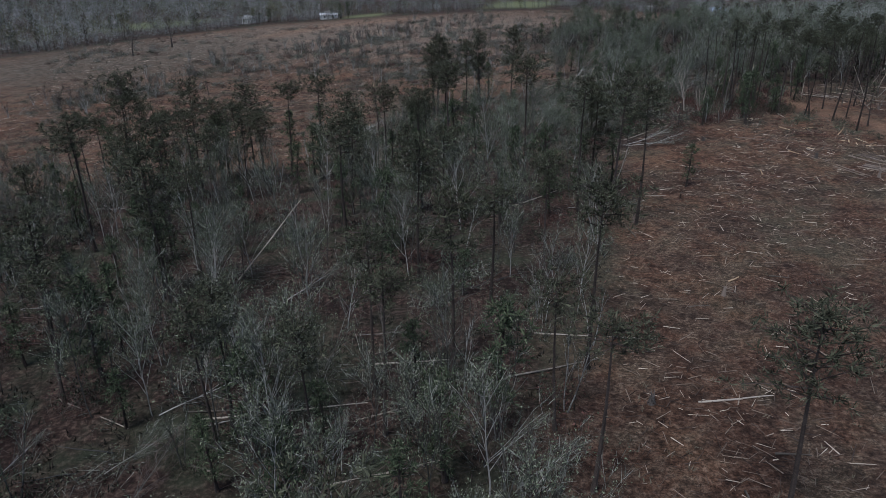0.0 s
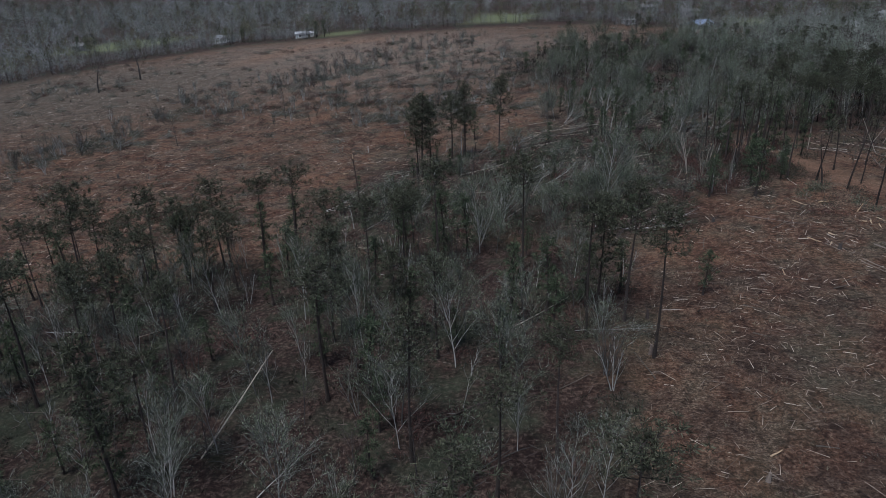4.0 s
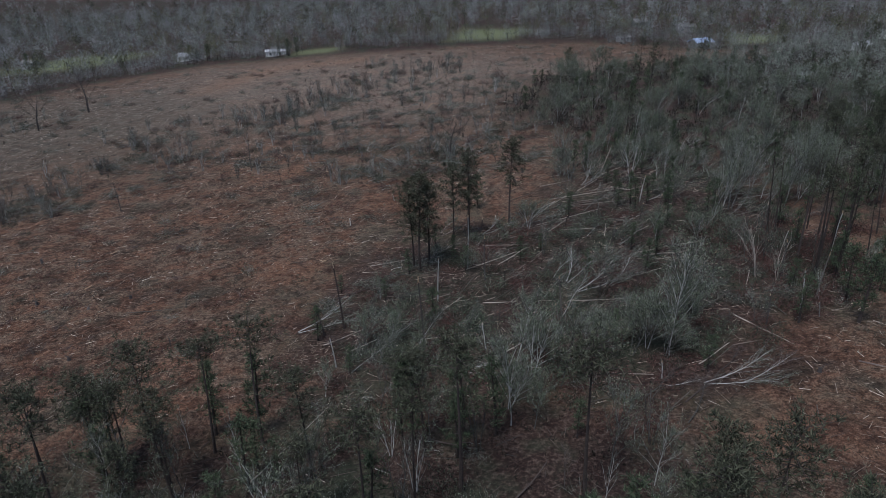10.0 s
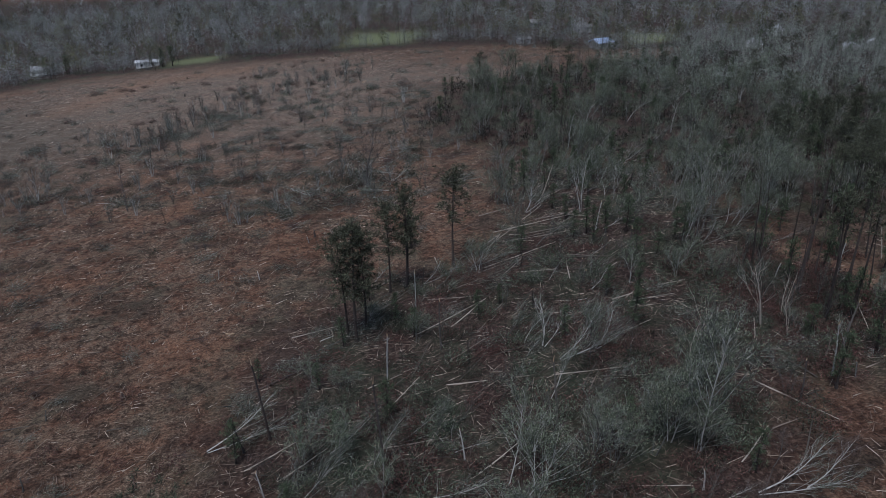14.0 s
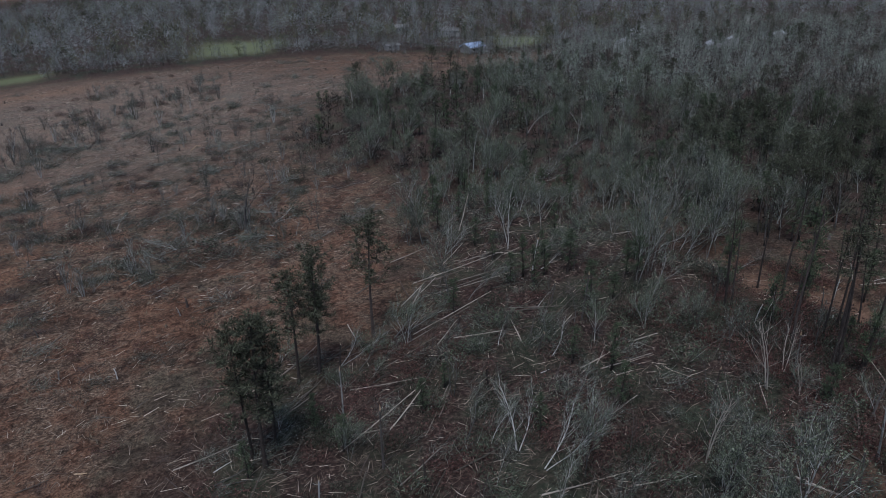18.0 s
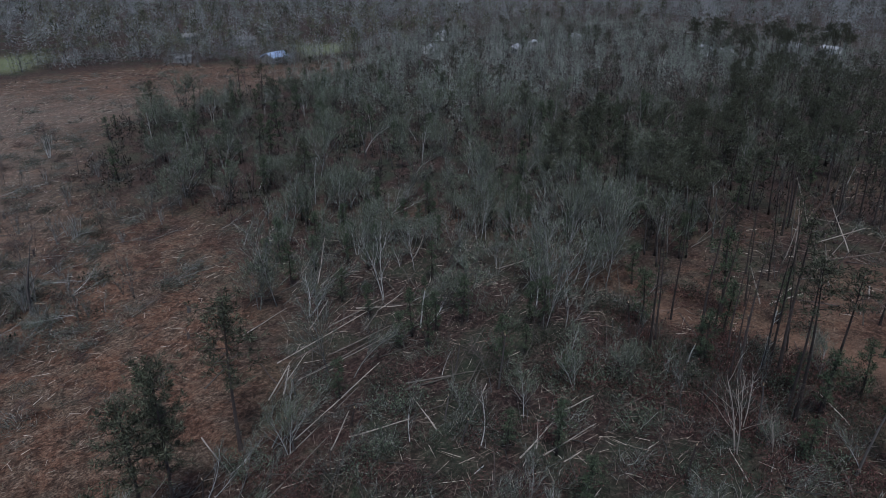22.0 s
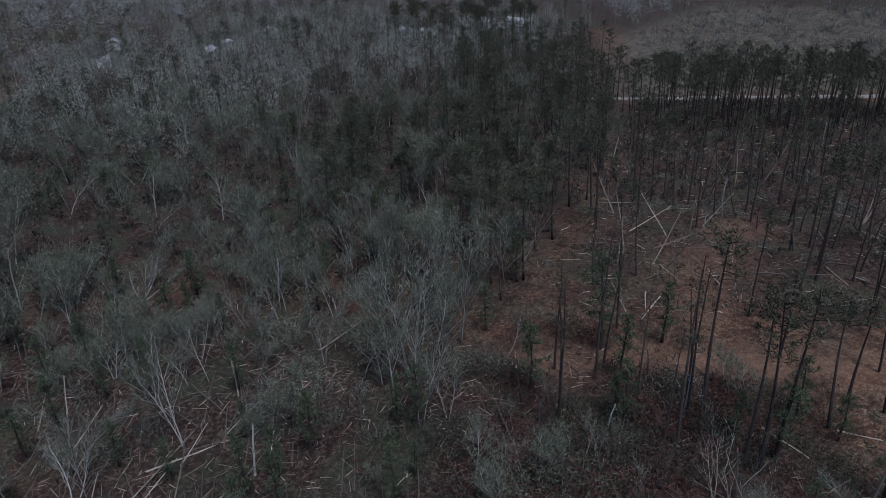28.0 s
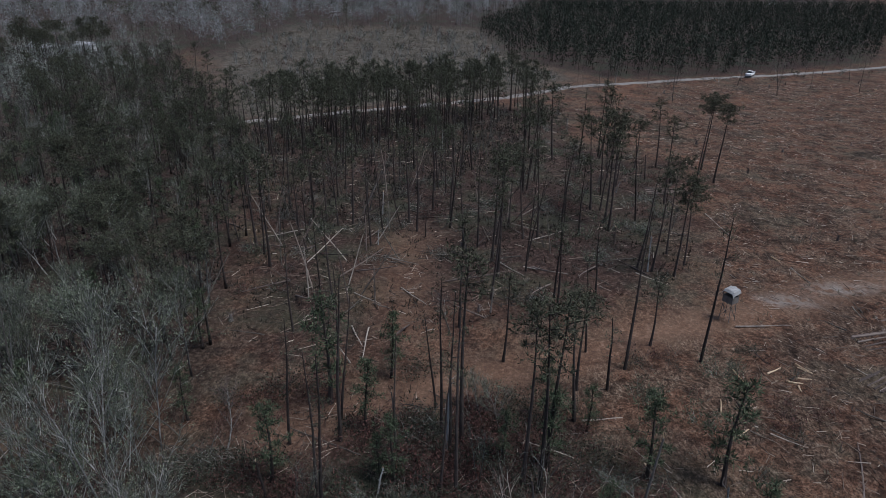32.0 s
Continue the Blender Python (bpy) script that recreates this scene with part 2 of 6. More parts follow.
class Geo:
    """Gathers tubes, blades and sheets, and turns them into one mesh."""

    def __init__(self):
        self.v, self.f, self.n = [], [], 0

    def add(self, v, f):
        self.v.append(np.asarray(v, float))
        self.f.extend([[j + self.n for j in q] for q in (f.tolist() if isinstance(f, np.ndarray) else f)])
        self.n += len(v)

    def tube(self, pts, radii, n=5, cap=True):
        pts = np.asarray(pts, float)
        k = len(pts)
        rings = []
        for i in range(k):
            d = pts[min(i + 1, k - 1)] - pts[max(i - 1, 0)]
            d /= np.linalg.norm(d) + 1e-9
            a = np.cross(d, (0.3, 0.9, 0.2) if abs(d[1]) < 0.8 else (0.9, 0.2, 0.3))
            a /= np.linalg.norm(a)
            b = np.cross(d, a)
            t = np.arange(n) * 2 * np.pi / n
            rings.append(pts[i] + radii[i] * (np.cos(t)[:, None] * a + np.sin(t)[:, None] * b))
        q = [(i * n + j, i * n + (j + 1) % n, (i + 1) * n + (j + 1) % n, (i + 1) * n + j) for i in range(k - 1) for j in range(n)]
        base = self.n
        self.add(np.concatenate(rings), q)
        if cap:
            self.f.append([base + j for j in range(n)][::-1])
            self.f.append([base + (k - 1) * n + j for j in range(n)])

    def blades(self, at, way, length, width, rng):
        """Slim triangles from each point of at along way."""
        at, way = np.asarray(at, float), np.asarray(way, float)
        way = way / (np.linalg.norm(way, axis=1)[:, None] + 1e-9)
        side = np.cross(way, rng.normal(size=way.shape))
        side /= np.linalg.norm(side, axis=1)[:, None] + 1e-9
        L = length * rng.uniform(0.7, 1.3, len(at))[:, None]
        W = width * rng.uniform(0.7, 1.3, len(at))[:, None]
        v = np.stack([at - side * W / 2, at + side * W / 2, at + way * L], 1).reshape(-1, 3)
        self.add(v, np.arange(len(v)).reshape(-1, 3))

    def box(self, x0, y0, z0, x1, y1, z1, m=None):
        v = np.array([(x, y, z) for z in (z0, z1) for y in (y0, y1) for x in (x0, x1)], float)
        if m is not None:
            v = np.array([m @ Vector(p) for p in v])
        self.add(v, [(0, 2, 3, 1), (4, 5, 7, 6), (0, 1, 5, 4), (2, 6, 7, 3), (0, 4, 6, 2), (1, 3, 7, 5)])

    def mesh(self, name, mat, smooth=False):
        me = bpy.data.meshes.new(name)
        me.from_pydata(np.concatenate(self.v).tolist() if self.v else [], [], self.f)
        me.materials.append(mat)
        if smooth:
            me.shade_smooth()
        me.update()
        return me


def bevelled(name, mat, boxes, width=0.02):
    """Boxes (x0, y0, z0, x1, y1, z1) with softened edges, in one mesh."""
    bm = bmesh.new()
    for x0, y0, z0, x1, y1, z1 in boxes:
        m = Matrix.Translation(((x0 + x1) / 2, (y0 + y1) / 2, (z0 + z1) / 2)) @ Matrix.Diagonal((x1 - x0, y1 - y0, z1 - z0, 1))
        bmesh.ops.create_cube(bm, size=1, matrix=m)
    bmesh.ops.bevel(bm, geom=bm.edges[:], offset=width, segments=1, affect="EDGES")
    me = bpy.data.meshes.new(name)
    bm.to_mesh(me)
    bm.free()
    me.materials.append(mat)
    return me


def part(name, me, parent, label="", m=None):
    ob = new(name, me)
    ob.parent = parent
    if m is not None:
        ob.matrix_basis = m
    if label:
        ob["label"] = label
    return ob


COUNT, REST = collections.Counter(), collections.defaultdict(list)
MOST = {"woodland_tree": 150, "bare_tree": 190, "bent_tree": 120, "brush_heap": 90, "bush": 170, "thick_bush": 130, "brush_clump": 130, "sapling": 190, "fallen_tree": 150, "budding_tree": 220, "young_pine": 170}


class Kind:
    """A kind of thing: its parts' meshes, and its tags. put() stands one on the ground."""

    def __init__(self, name, parts, label, category, group=""):
        self.name, self.parts, self.tags = name, parts, (label, category, group)

    def put(self, m, label=""):
        if COUNT[self.name] >= MOST.get(self.name, 300):
            REST[self.name].append((self, m))
            return None
        COUNT[self.name] += 1
        if len(self.parts) == 1:
            ob = new(self.name, self.parts[0][1])
        else:
            ob = new(self.name)
            ob.empty_display_size = 0.3
            for pname, me, plabel in self.parts:
                part(pname, me, ob, plabel)
        ob.matrix_basis = m
        return tagged(ob, label or self.tags[0], self.tags[1], self.tags[2])

    def stand(self, x, y, size=1.0, turn=0.0, lean=0.0, sink=0.06, label="", wide=None):
        w = size if wide is None else wide
        m = pose(x, y, ground_z(x, y) - sink, lean, 0, turn)
        return self.put(Matrix.Translation(m.translation) @ pose(0, 0, 0, 0, 0, turn) @ pose(0, 0, 0, lean) @ Matrix.Diagonal((w, w, size, 1)), label)


def joined(name, placed, label, category):
    """The rest of a kind, past those that can be told apart, as one object."""
    co, loops, sizes, mats, slots, base = [], [], [], [], [], 0
    by_kind = collections.defaultdict(list)
    for kind, m in placed:
        by_kind[kind].append(m)
    for kind, ms in by_kind.items():
        ms = np.array([[list(r) for r in m] for m in ms])
        for _, me, _ in kind.parts:
            if me.materials[0] not in slots:
                slots.append(me.materials[0])
            v = np.empty(len(me.vertices) * 3)
            me.vertices.foreach_get("co", v)
            lp = np.empty(len(me.loops), int)
            me.loops.foreach_get("vertex_index", lp)
            sz = np.empty(len(me.polygons), int)
            me.polygons.foreach_get("loop_total", sz)
            v = v.reshape(-1, 3)
            w = np.einsum("nij,kj->nki", ms[:, :3, :3], v) + ms[:, None, :3, 3]
            co.append(w.reshape(-1, 3))
            loops.append((lp[None] + (base + np.arange(len(ms)) * len(v))[:, None]).ravel())
            sizes.append(np.tile(sz, len(ms)))
            mats.append(np.full(len(sz) * len(ms), slots.index(me.materials[0])))
            base += len(v) * len(ms)
    co, loops, sizes, mats = (np.concatenate(a) for a in (co, loops, sizes, mats))
    me = bpy.data.meshes.new(name)
    me.vertices.add(len(co))
    me.vertices.foreach_set("co", co.ravel())
    me.loops.add(len(loops))
    me.loops.foreach_set("vertex_index", loops.astype(np.int32))
    me.polygons.add(len(sizes))
    me.polygons.foreach_set("loop_start", np.concatenate([[0], np.cumsum(sizes)[:-1]]).astype(np.int32))
    me.polygons.foreach_set("material_index", mats.astype(np.int32))
    for mt in slots:
        me.materials.append(mt)
    me.update(calc_edges=True)
    return tagged(new(name, me), label, category, kind="stuff")


# ---------------------------------------------------------------- ground, one sheet to the horizon
def axis(lo, hi, step, far):
    inner = list(np.arange(lo, hi + 0.1, step))
    d, out = step, [inner[-1]]
    while out[-1] < far:
        d *= 1.22
        out.append(out[-1] + d)
    d, low = step, [inner[0]]
    while low[-1] > -far:
        d *= 1.22
        low.append(low[-1] - d)
    return np.array(low[:0:-1] + inner + out[1:])


def ground_sheet():
    xs, ys = axis(-125, 215, 2.1, 4500), axis(-45, 315, 2.1, 4500)
    gx, gy = np.meshgrid(xs, ys)
    gz = height(gx, gy)
    rut = np.exp(-(off_line(gx, gy, TRACK) / 2.6) ** 2)
    gz = gz - 0.12 * rut
    nx, ny = len(xs), len(ys)
    i = np.arange(nx * ny).reshape(ny, nx)
    faces = np.stack([i[:-1, :-1], i[:-1, 1:], i[1:, 1:], i[1:, :-1]], -1).reshape(-1, 4)
    me = bpy.data.meshes.new("ground")
    me.from_pydata(np.stack([gx, gy, gz], -1).reshape(-1, 3).tolist(), [], faces.tolist())
    me.shade_smooth()

    def soft(poly, w=2.5):
        return 1 / (1 + np.exp(np.clip(np.where(inside(gx, gy, poly), -1, 1) * off_line(gx, gy, poly + poly[:1]) / w, -30, 30)))

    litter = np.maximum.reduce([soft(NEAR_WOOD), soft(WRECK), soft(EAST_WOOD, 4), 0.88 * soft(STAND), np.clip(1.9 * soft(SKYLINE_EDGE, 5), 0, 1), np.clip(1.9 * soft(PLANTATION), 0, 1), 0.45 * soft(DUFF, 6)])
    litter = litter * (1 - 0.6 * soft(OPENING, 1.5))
    tan = [(-170, 160), (-84, 160), (-58, 214), (-84, 262), (-160, 262)]
    green = np.maximum.reduce([soft(p, 2) for p in PASTURES])
    hill = np.maximum(np.clip(1.8 * soft(GRASS_HILL, 4), 0, 1), 0.7 * soft(tan, 9))
    sand = np.exp(-(off_line(gx, gy, [(63.5, 62.5), (66.5, 53), (67.8, 41), (70, 30)]) / 0.75) ** 2)
    bare = np.maximum(0.9 * np.exp(-(off_line(gx, gy, TRACK) / 2.3) ** 2), 0.45 * soft(OPENING, 1.5))
    bare = np.maximum(bare, 0.7 * np.exp(-(off_line(gx, gy, [(-75, 250), (-62, 292), (-30, 300)]) / 9) ** 2))
    straw = 0.42 * soft([(-75, 195), (0, 186), (20, 205), (34, 232), (62, 250), (0, 312), (-95, 312), (-110, 230)], 14)
    for name, a in (("litter", litter), ("pasture", green), ("hill", hill), ("sand", sand), ("bare", bare), ("straw", straw)):
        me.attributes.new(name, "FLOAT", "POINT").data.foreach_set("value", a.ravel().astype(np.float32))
    return me


def ground_material():
    m = bpy.data.materials.new("cutover_soil")
    m.use_nodes = True
    nt = m.node_tree
    bsdf = nt.nodes["Principled BSDF"]
    bsdf.inputs["Roughness"].default_value = 0.95
    bsdf.inputs["Specular IOR Level"].default_value = 0.15
    pos = nt.nodes.new("ShaderNodeNewGeometry").outputs["Position"]

    def noise_tex(scale, detail=6, rough=0.6, stretch=None):
        nd = nt.nodes.new("ShaderNodeTexNoise")
        nd.inputs["Scale"].default_value, nd.inputs["Detail"].default_value, nd.inputs["Roughness"].default_value = scale, detail, rough
        src = pos
        if stretch:
            mp = nt.nodes.new("ShaderNodeMapping")
            mp.inputs["Scale"].default_value = stretch
            mp.inputs["Rotation"].default_value = (0, 0, 0.35)
            nt.links.new(pos, mp.inputs["Vector"])
            src = mp.outputs[0]
        nt.links.new(src, nd.inputs["Vector"])
        return nd.outputs[0]

    def ramp(src, stops):
        nd = nt.nodes.new("ShaderNodeValToRGB")
        el = nd.color_ramp.elements
        while len(el) < len(stops):
            el.new(0.5)
        for e, (p, c) in zip(el, stops):
            e.position, e.color = p, (*c, 1)
        nt.links.new(src, nd.inputs[0])
        return nd.outputs[0]

    def mix(fac, a, b):
        nd = nt.nodes.new("ShaderNodeMix")
        nd.data_type = "RGBA"
        nt.links.new(fac, nd.inputs[0])
        nt.links.new(a, nd.inputs[6])
        nt.links.new(b, nd.inputs[7])
        return nd.outputs[2]

    def attr(name):
        nd = nt.nodes.new("ShaderNodeAttribute")
        nd.attribute_name = name
        return nd.outputs["Fac"]

    def times(a, b):
        nd = nt.nodes.new("ShaderNodeMath")
        nd.operation = "MULTIPLY"
        nt.links.new(a, nd.inputs[0])
        nt.links.new(b, nd.inputs[1])
        return nd.outputs[0]

    mid, fine = noise_tex(0.3), noise_tex(2.6, 8, 0.75)
    streak = noise_tex(2.2, 8, 0.8, (1.2, 1.9, 1))
    soil = ramp(fine, [(0.34, (0.04, 0.022, 0.015)), (0.5, (0.152, 0.08, 0.048)), (0.66, (0.32, 0.208, 0.144))])
    straw = ramp(streak, [(0.36, (0.028, 0.019, 0.014)), (0.5, (0.134, 0.084, 0.054)), (0.64, (0.39, 0.302, 0.223))])
    weeds = ramp(fine, [(0.34, (0.035, 0.03, 0.021)), (0.5, (0.1, 0.084, 0.057)), (0.66, (0.2, 0.168, 0.118))])
    orange = ramp(fine, [(0.34, (0.1, 0.05, 0.03)), (0.5, (0.2, 0.105, 0.062)), (0.66, (0.31, 0.185, 0.12))])
    col = mix(ramp(mid, [(0.44, (0, 0, 0)), (0.56, (1, 1, 1))]), soil, straw)
    col = mix(ramp(noise_tex(0.11, 6, 0.65), [(0.53, (0, 0, 0)), (0.63, (0.8, 0.8, 0.8))]), col, weeds)
    col = mix(ramp(noise_tex(0.05, 6, 0.65), [(0.54, (0, 0, 0)), (0.64, (0.85, 0.85, 0.85))]), col, orange)
    # Noise at three scales: soil mottling plus shadow blotches multiplied into the colour.
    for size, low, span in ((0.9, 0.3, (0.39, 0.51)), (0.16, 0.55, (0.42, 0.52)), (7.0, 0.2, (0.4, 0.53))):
        mottle_shade = ramp(noise_tex(size, 7, 0.68), [(span[0], (low, low * 0.96, low * 0.96)), (span[1], (1, 1, 1))])
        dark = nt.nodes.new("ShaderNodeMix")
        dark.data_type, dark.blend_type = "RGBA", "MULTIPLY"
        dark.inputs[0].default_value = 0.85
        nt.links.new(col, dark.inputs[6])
        nt.links.new(mottle_shade, dark.inputs[7])
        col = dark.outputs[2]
    tan = ramp(streak, [(0.36, (0.07, 0.058, 0.047)), (0.5, (0.215, 0.178, 0.142)), (0.64, (0.46, 0.395, 0.325))])
    col = mix(attr("straw"), col, tan)
    # Leaf litter, its own brown darkened further to paint in shade under brush.
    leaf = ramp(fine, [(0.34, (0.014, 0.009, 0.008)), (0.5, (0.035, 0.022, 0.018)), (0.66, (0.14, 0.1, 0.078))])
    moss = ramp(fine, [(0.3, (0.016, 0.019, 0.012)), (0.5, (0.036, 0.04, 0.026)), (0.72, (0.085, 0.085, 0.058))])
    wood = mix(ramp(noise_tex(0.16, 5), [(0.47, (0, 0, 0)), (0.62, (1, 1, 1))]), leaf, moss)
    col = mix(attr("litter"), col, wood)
    clay = ramp(fine, [(0.32, (0.125, 0.08, 0.058)), (0.5, (0.19, 0.112, 0.07)), (0.68, (0.29, 0.185, 0.125))])
    col = mix(times(attr("bare"), ramp(mid, [(0.3, (0.5, 0.5, 0.5)), (0.6, (1, 1, 1))])), col, clay)
    hay = ramp(noise_tex(0.5, 8, 0.7), [(0.34, (0.03, 0.026, 0.02)), (0.5, (0.08, 0.07, 0.054)), (0.66, (0.16, 0.142, 0.112))])
    col = mix(attr("hill"), col, hay)
    lawn = ramp(fine, [(0.3, (0.075, 0.085, 0.042)), (0.5, (0.125, 0.138, 0.07)), (0.72, (0.18, 0.19, 0.105))])
    col = mix(attr("pasture"), col, lawn)
    grit = ramp(fine, [(0.3, (0.15, 0.133, 0.115)), (0.6, (0.29, 0.262, 0.23))])
    col = mix(times(attr("sand"), ramp(noise_tex(0.9), [(0.38, (0, 0, 0)), (0.52, (1, 1, 1))])), col, grit)
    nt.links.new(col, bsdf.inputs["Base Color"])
    bp = nt.nodes.new("ShaderNodeBump")
    bp.inputs["Strength"].default_value, bp.inputs["Distance"].default_value = 0.8, 0.25
    nt.links.new(fine, bp.inputs["Height"])
    nt.links.new(bp.outputs[0], bsdf.inputs["Normal"])
    return m


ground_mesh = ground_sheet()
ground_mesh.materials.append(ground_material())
tagged(new("ground", ground_mesh), "red-brown cutover soil with straw-coloured slash and leaf litter, darkened for shade", "ground", kind="structure")


def ribbon(name, line, width, mat, lift, label):
    pts = []
    for (ax, ay), (bx, by) in zip(line, line[1:]):
        n = max(int(math.hypot(bx - ax, by - ay) / 2.0), 1)
        pts += [(ax + (bx - ax) * i / n, ay + (by - ay) * i / n) for i in range(n)]
    pts = np.array(pts + [line[-1]])
    for _ in range(6):
        pts[1:-1] = (pts[:-2] + 2 * pts[1:-1] + pts[2:]) / 4
    d = np.gradient(pts, axis=0)
    d /= np.linalg.norm(d, axis=1)[:, None]
    nrm = np.stack([-d[:, 1], d[:, 0]], 1)
    g = Geo()
    rows = []
    for s, dz in ((-0.6, -0.25), (-0.5, 0), (-0.17, 0.05), (0.17, 0.05), (0.5, 0), (0.6, -0.25)):
        q = pts + nrm * width * s
        rows.append(np.column_stack([q, height(pts[:, 0], pts[:, 1]) + lift + dz]))
    k = len(pts)
    faces = [(r * k + i, r * k + i + 1, (r + 1) * k + i + 1, (r + 1) * k + i) for r in range(5) for i in range(k - 1)]
    g.add(np.concatenate(rows), [f[::-1] for f in faces])
    return tagged(new(name, g.mesh(name, mat, True)), label, "road", kind="structure")


ribbon("road", ROAD, 2.1, GRAVEL, 0.16, "pale gravel road along the cleared field")


# ---------------------------------------------------------------- trees: shapes
def curve(rng, p, d, length, k, wander, rise):
    """Points along a limb that wanders and bends up or down."""
    pts, d = [np.array(p, float)], np.array(d, float)
    for _ in range(k):
        d = d + rng.normal(size=3) * wander + np.array((0, 0, rise))
        d /= np.linalg.norm(d)
        pts.append(pts[-1] + d * length / k)
    return np.array(pts)


def make_pine(seed, tall=13.0, crown_from=0.62, spread=1.9, tufts=95, bark=PINE_BARK, green=NEEDLES, blades=14, size=0.4):
    """Bole and needled crown of a tall pine."""
    rng = np.random.default_rng(seed)
    bole = Geo()
    ph = rng.uniform(0, 6)
    z = np.linspace(0, tall, 9)
    bend = 0.18 * np.sin(z / tall * 3 + ph)
    pts = np.column_stack([bend - bend[0], 0.12 * np.cos(z / tall * 4 + ph) - 0.12 * np.cos(ph), z])
    bole.tube(pts, 0.135 * (1 - 0.9 * z / tall) * (1 + 0.35 * np.exp(-z * 2)) + 0.012, 7)
    crown = Geo()
    at, way = [], []
    n = max(tufts // 5, 8)
    for i in range(n):
        s = crown_from + (0.97 - crown_from) * ((i + rng.uniform()) / n) ** 0.85
        a = i * 2.4 + rng.uniform(-0.5, 0.5)
        base = np.array([np.interp(s * tall, z, pts[:, j]) for j in range(3)])
        t = (s - crown_from) / (1 - crown_from)
        reach = spread * (0.62 + 0.85 * t - 1.2 * t * t) * rng.uniform(0.55, 1.25)
        d = np.array((math.cos(a), math.sin(a), 0.05 + 0.4 * t))
        limb = curve(rng, base, d, reach, 3, 0.12, 0.04)
        bole.tube(limb[[0, 2, 3]], [0.04, 0.022, 0.01], 3, False)
        for j in range(5):
            q = limb[1] + (limb[3] - limb[1]) * (1.12 - 0.3 * j + rng.uniform(-0.12, 0.12)) + rng.normal(size=3) * (0.2, 0.2, 0.14)
            k = int(blades * 1.3)
            u = rng.normal(size=(k, 3)) + (0, 0, 0.35)
            u /= np.linalg.norm(u, axis=1)[:, None]
            at.append(q + u * rng.uniform(0.02, 0.26, (k, 1)) * size / 0.42)
            way.append(u + rng.normal(size=(k, 3)) * 0.35 + (d[0] * 0.3, d[1] * 0.3, 0.2))
    top = pts[-1] + rng.normal(size=(60, 3)) * (0.2, 0.2, 0.3) - (0, 0, 0.25)
    at.append(top)
    way.append(rng.normal(size=(60, 3)) + (0, 0, 0.8))
    crown.blades(np.concatenate(at), np.concatenate(way), size * 0.8, size / 6, rng)
    for _ in range(6):
        s, a = rng.uniform(min(0.35, crown_from * 0.5), crown_from), rng.uniform(0, 6.3)
        base = np.array([np.interp(s * tall, z, pts[:, j]) for j in range(3)])
        bole.tube(curve(rng, base, (math.cos(a), math.sin(a), 0.1), rng.uniform(0.3, 0.9), 2, 0.15, -0.05), [0.03, 0.02, 0.008], 3, False)
    return bole.mesh("trunk", bark), crown.mesh("crown", green)


def make_young_pine(seed, tall=7.0, spread=1.9):
    """A young pine, needled nearly to the ground."""
    return make_pine(seed, tall, 0.16, spread, 80, PINE_BARK, YOUNG_NEEDLES, 13, 0.42)


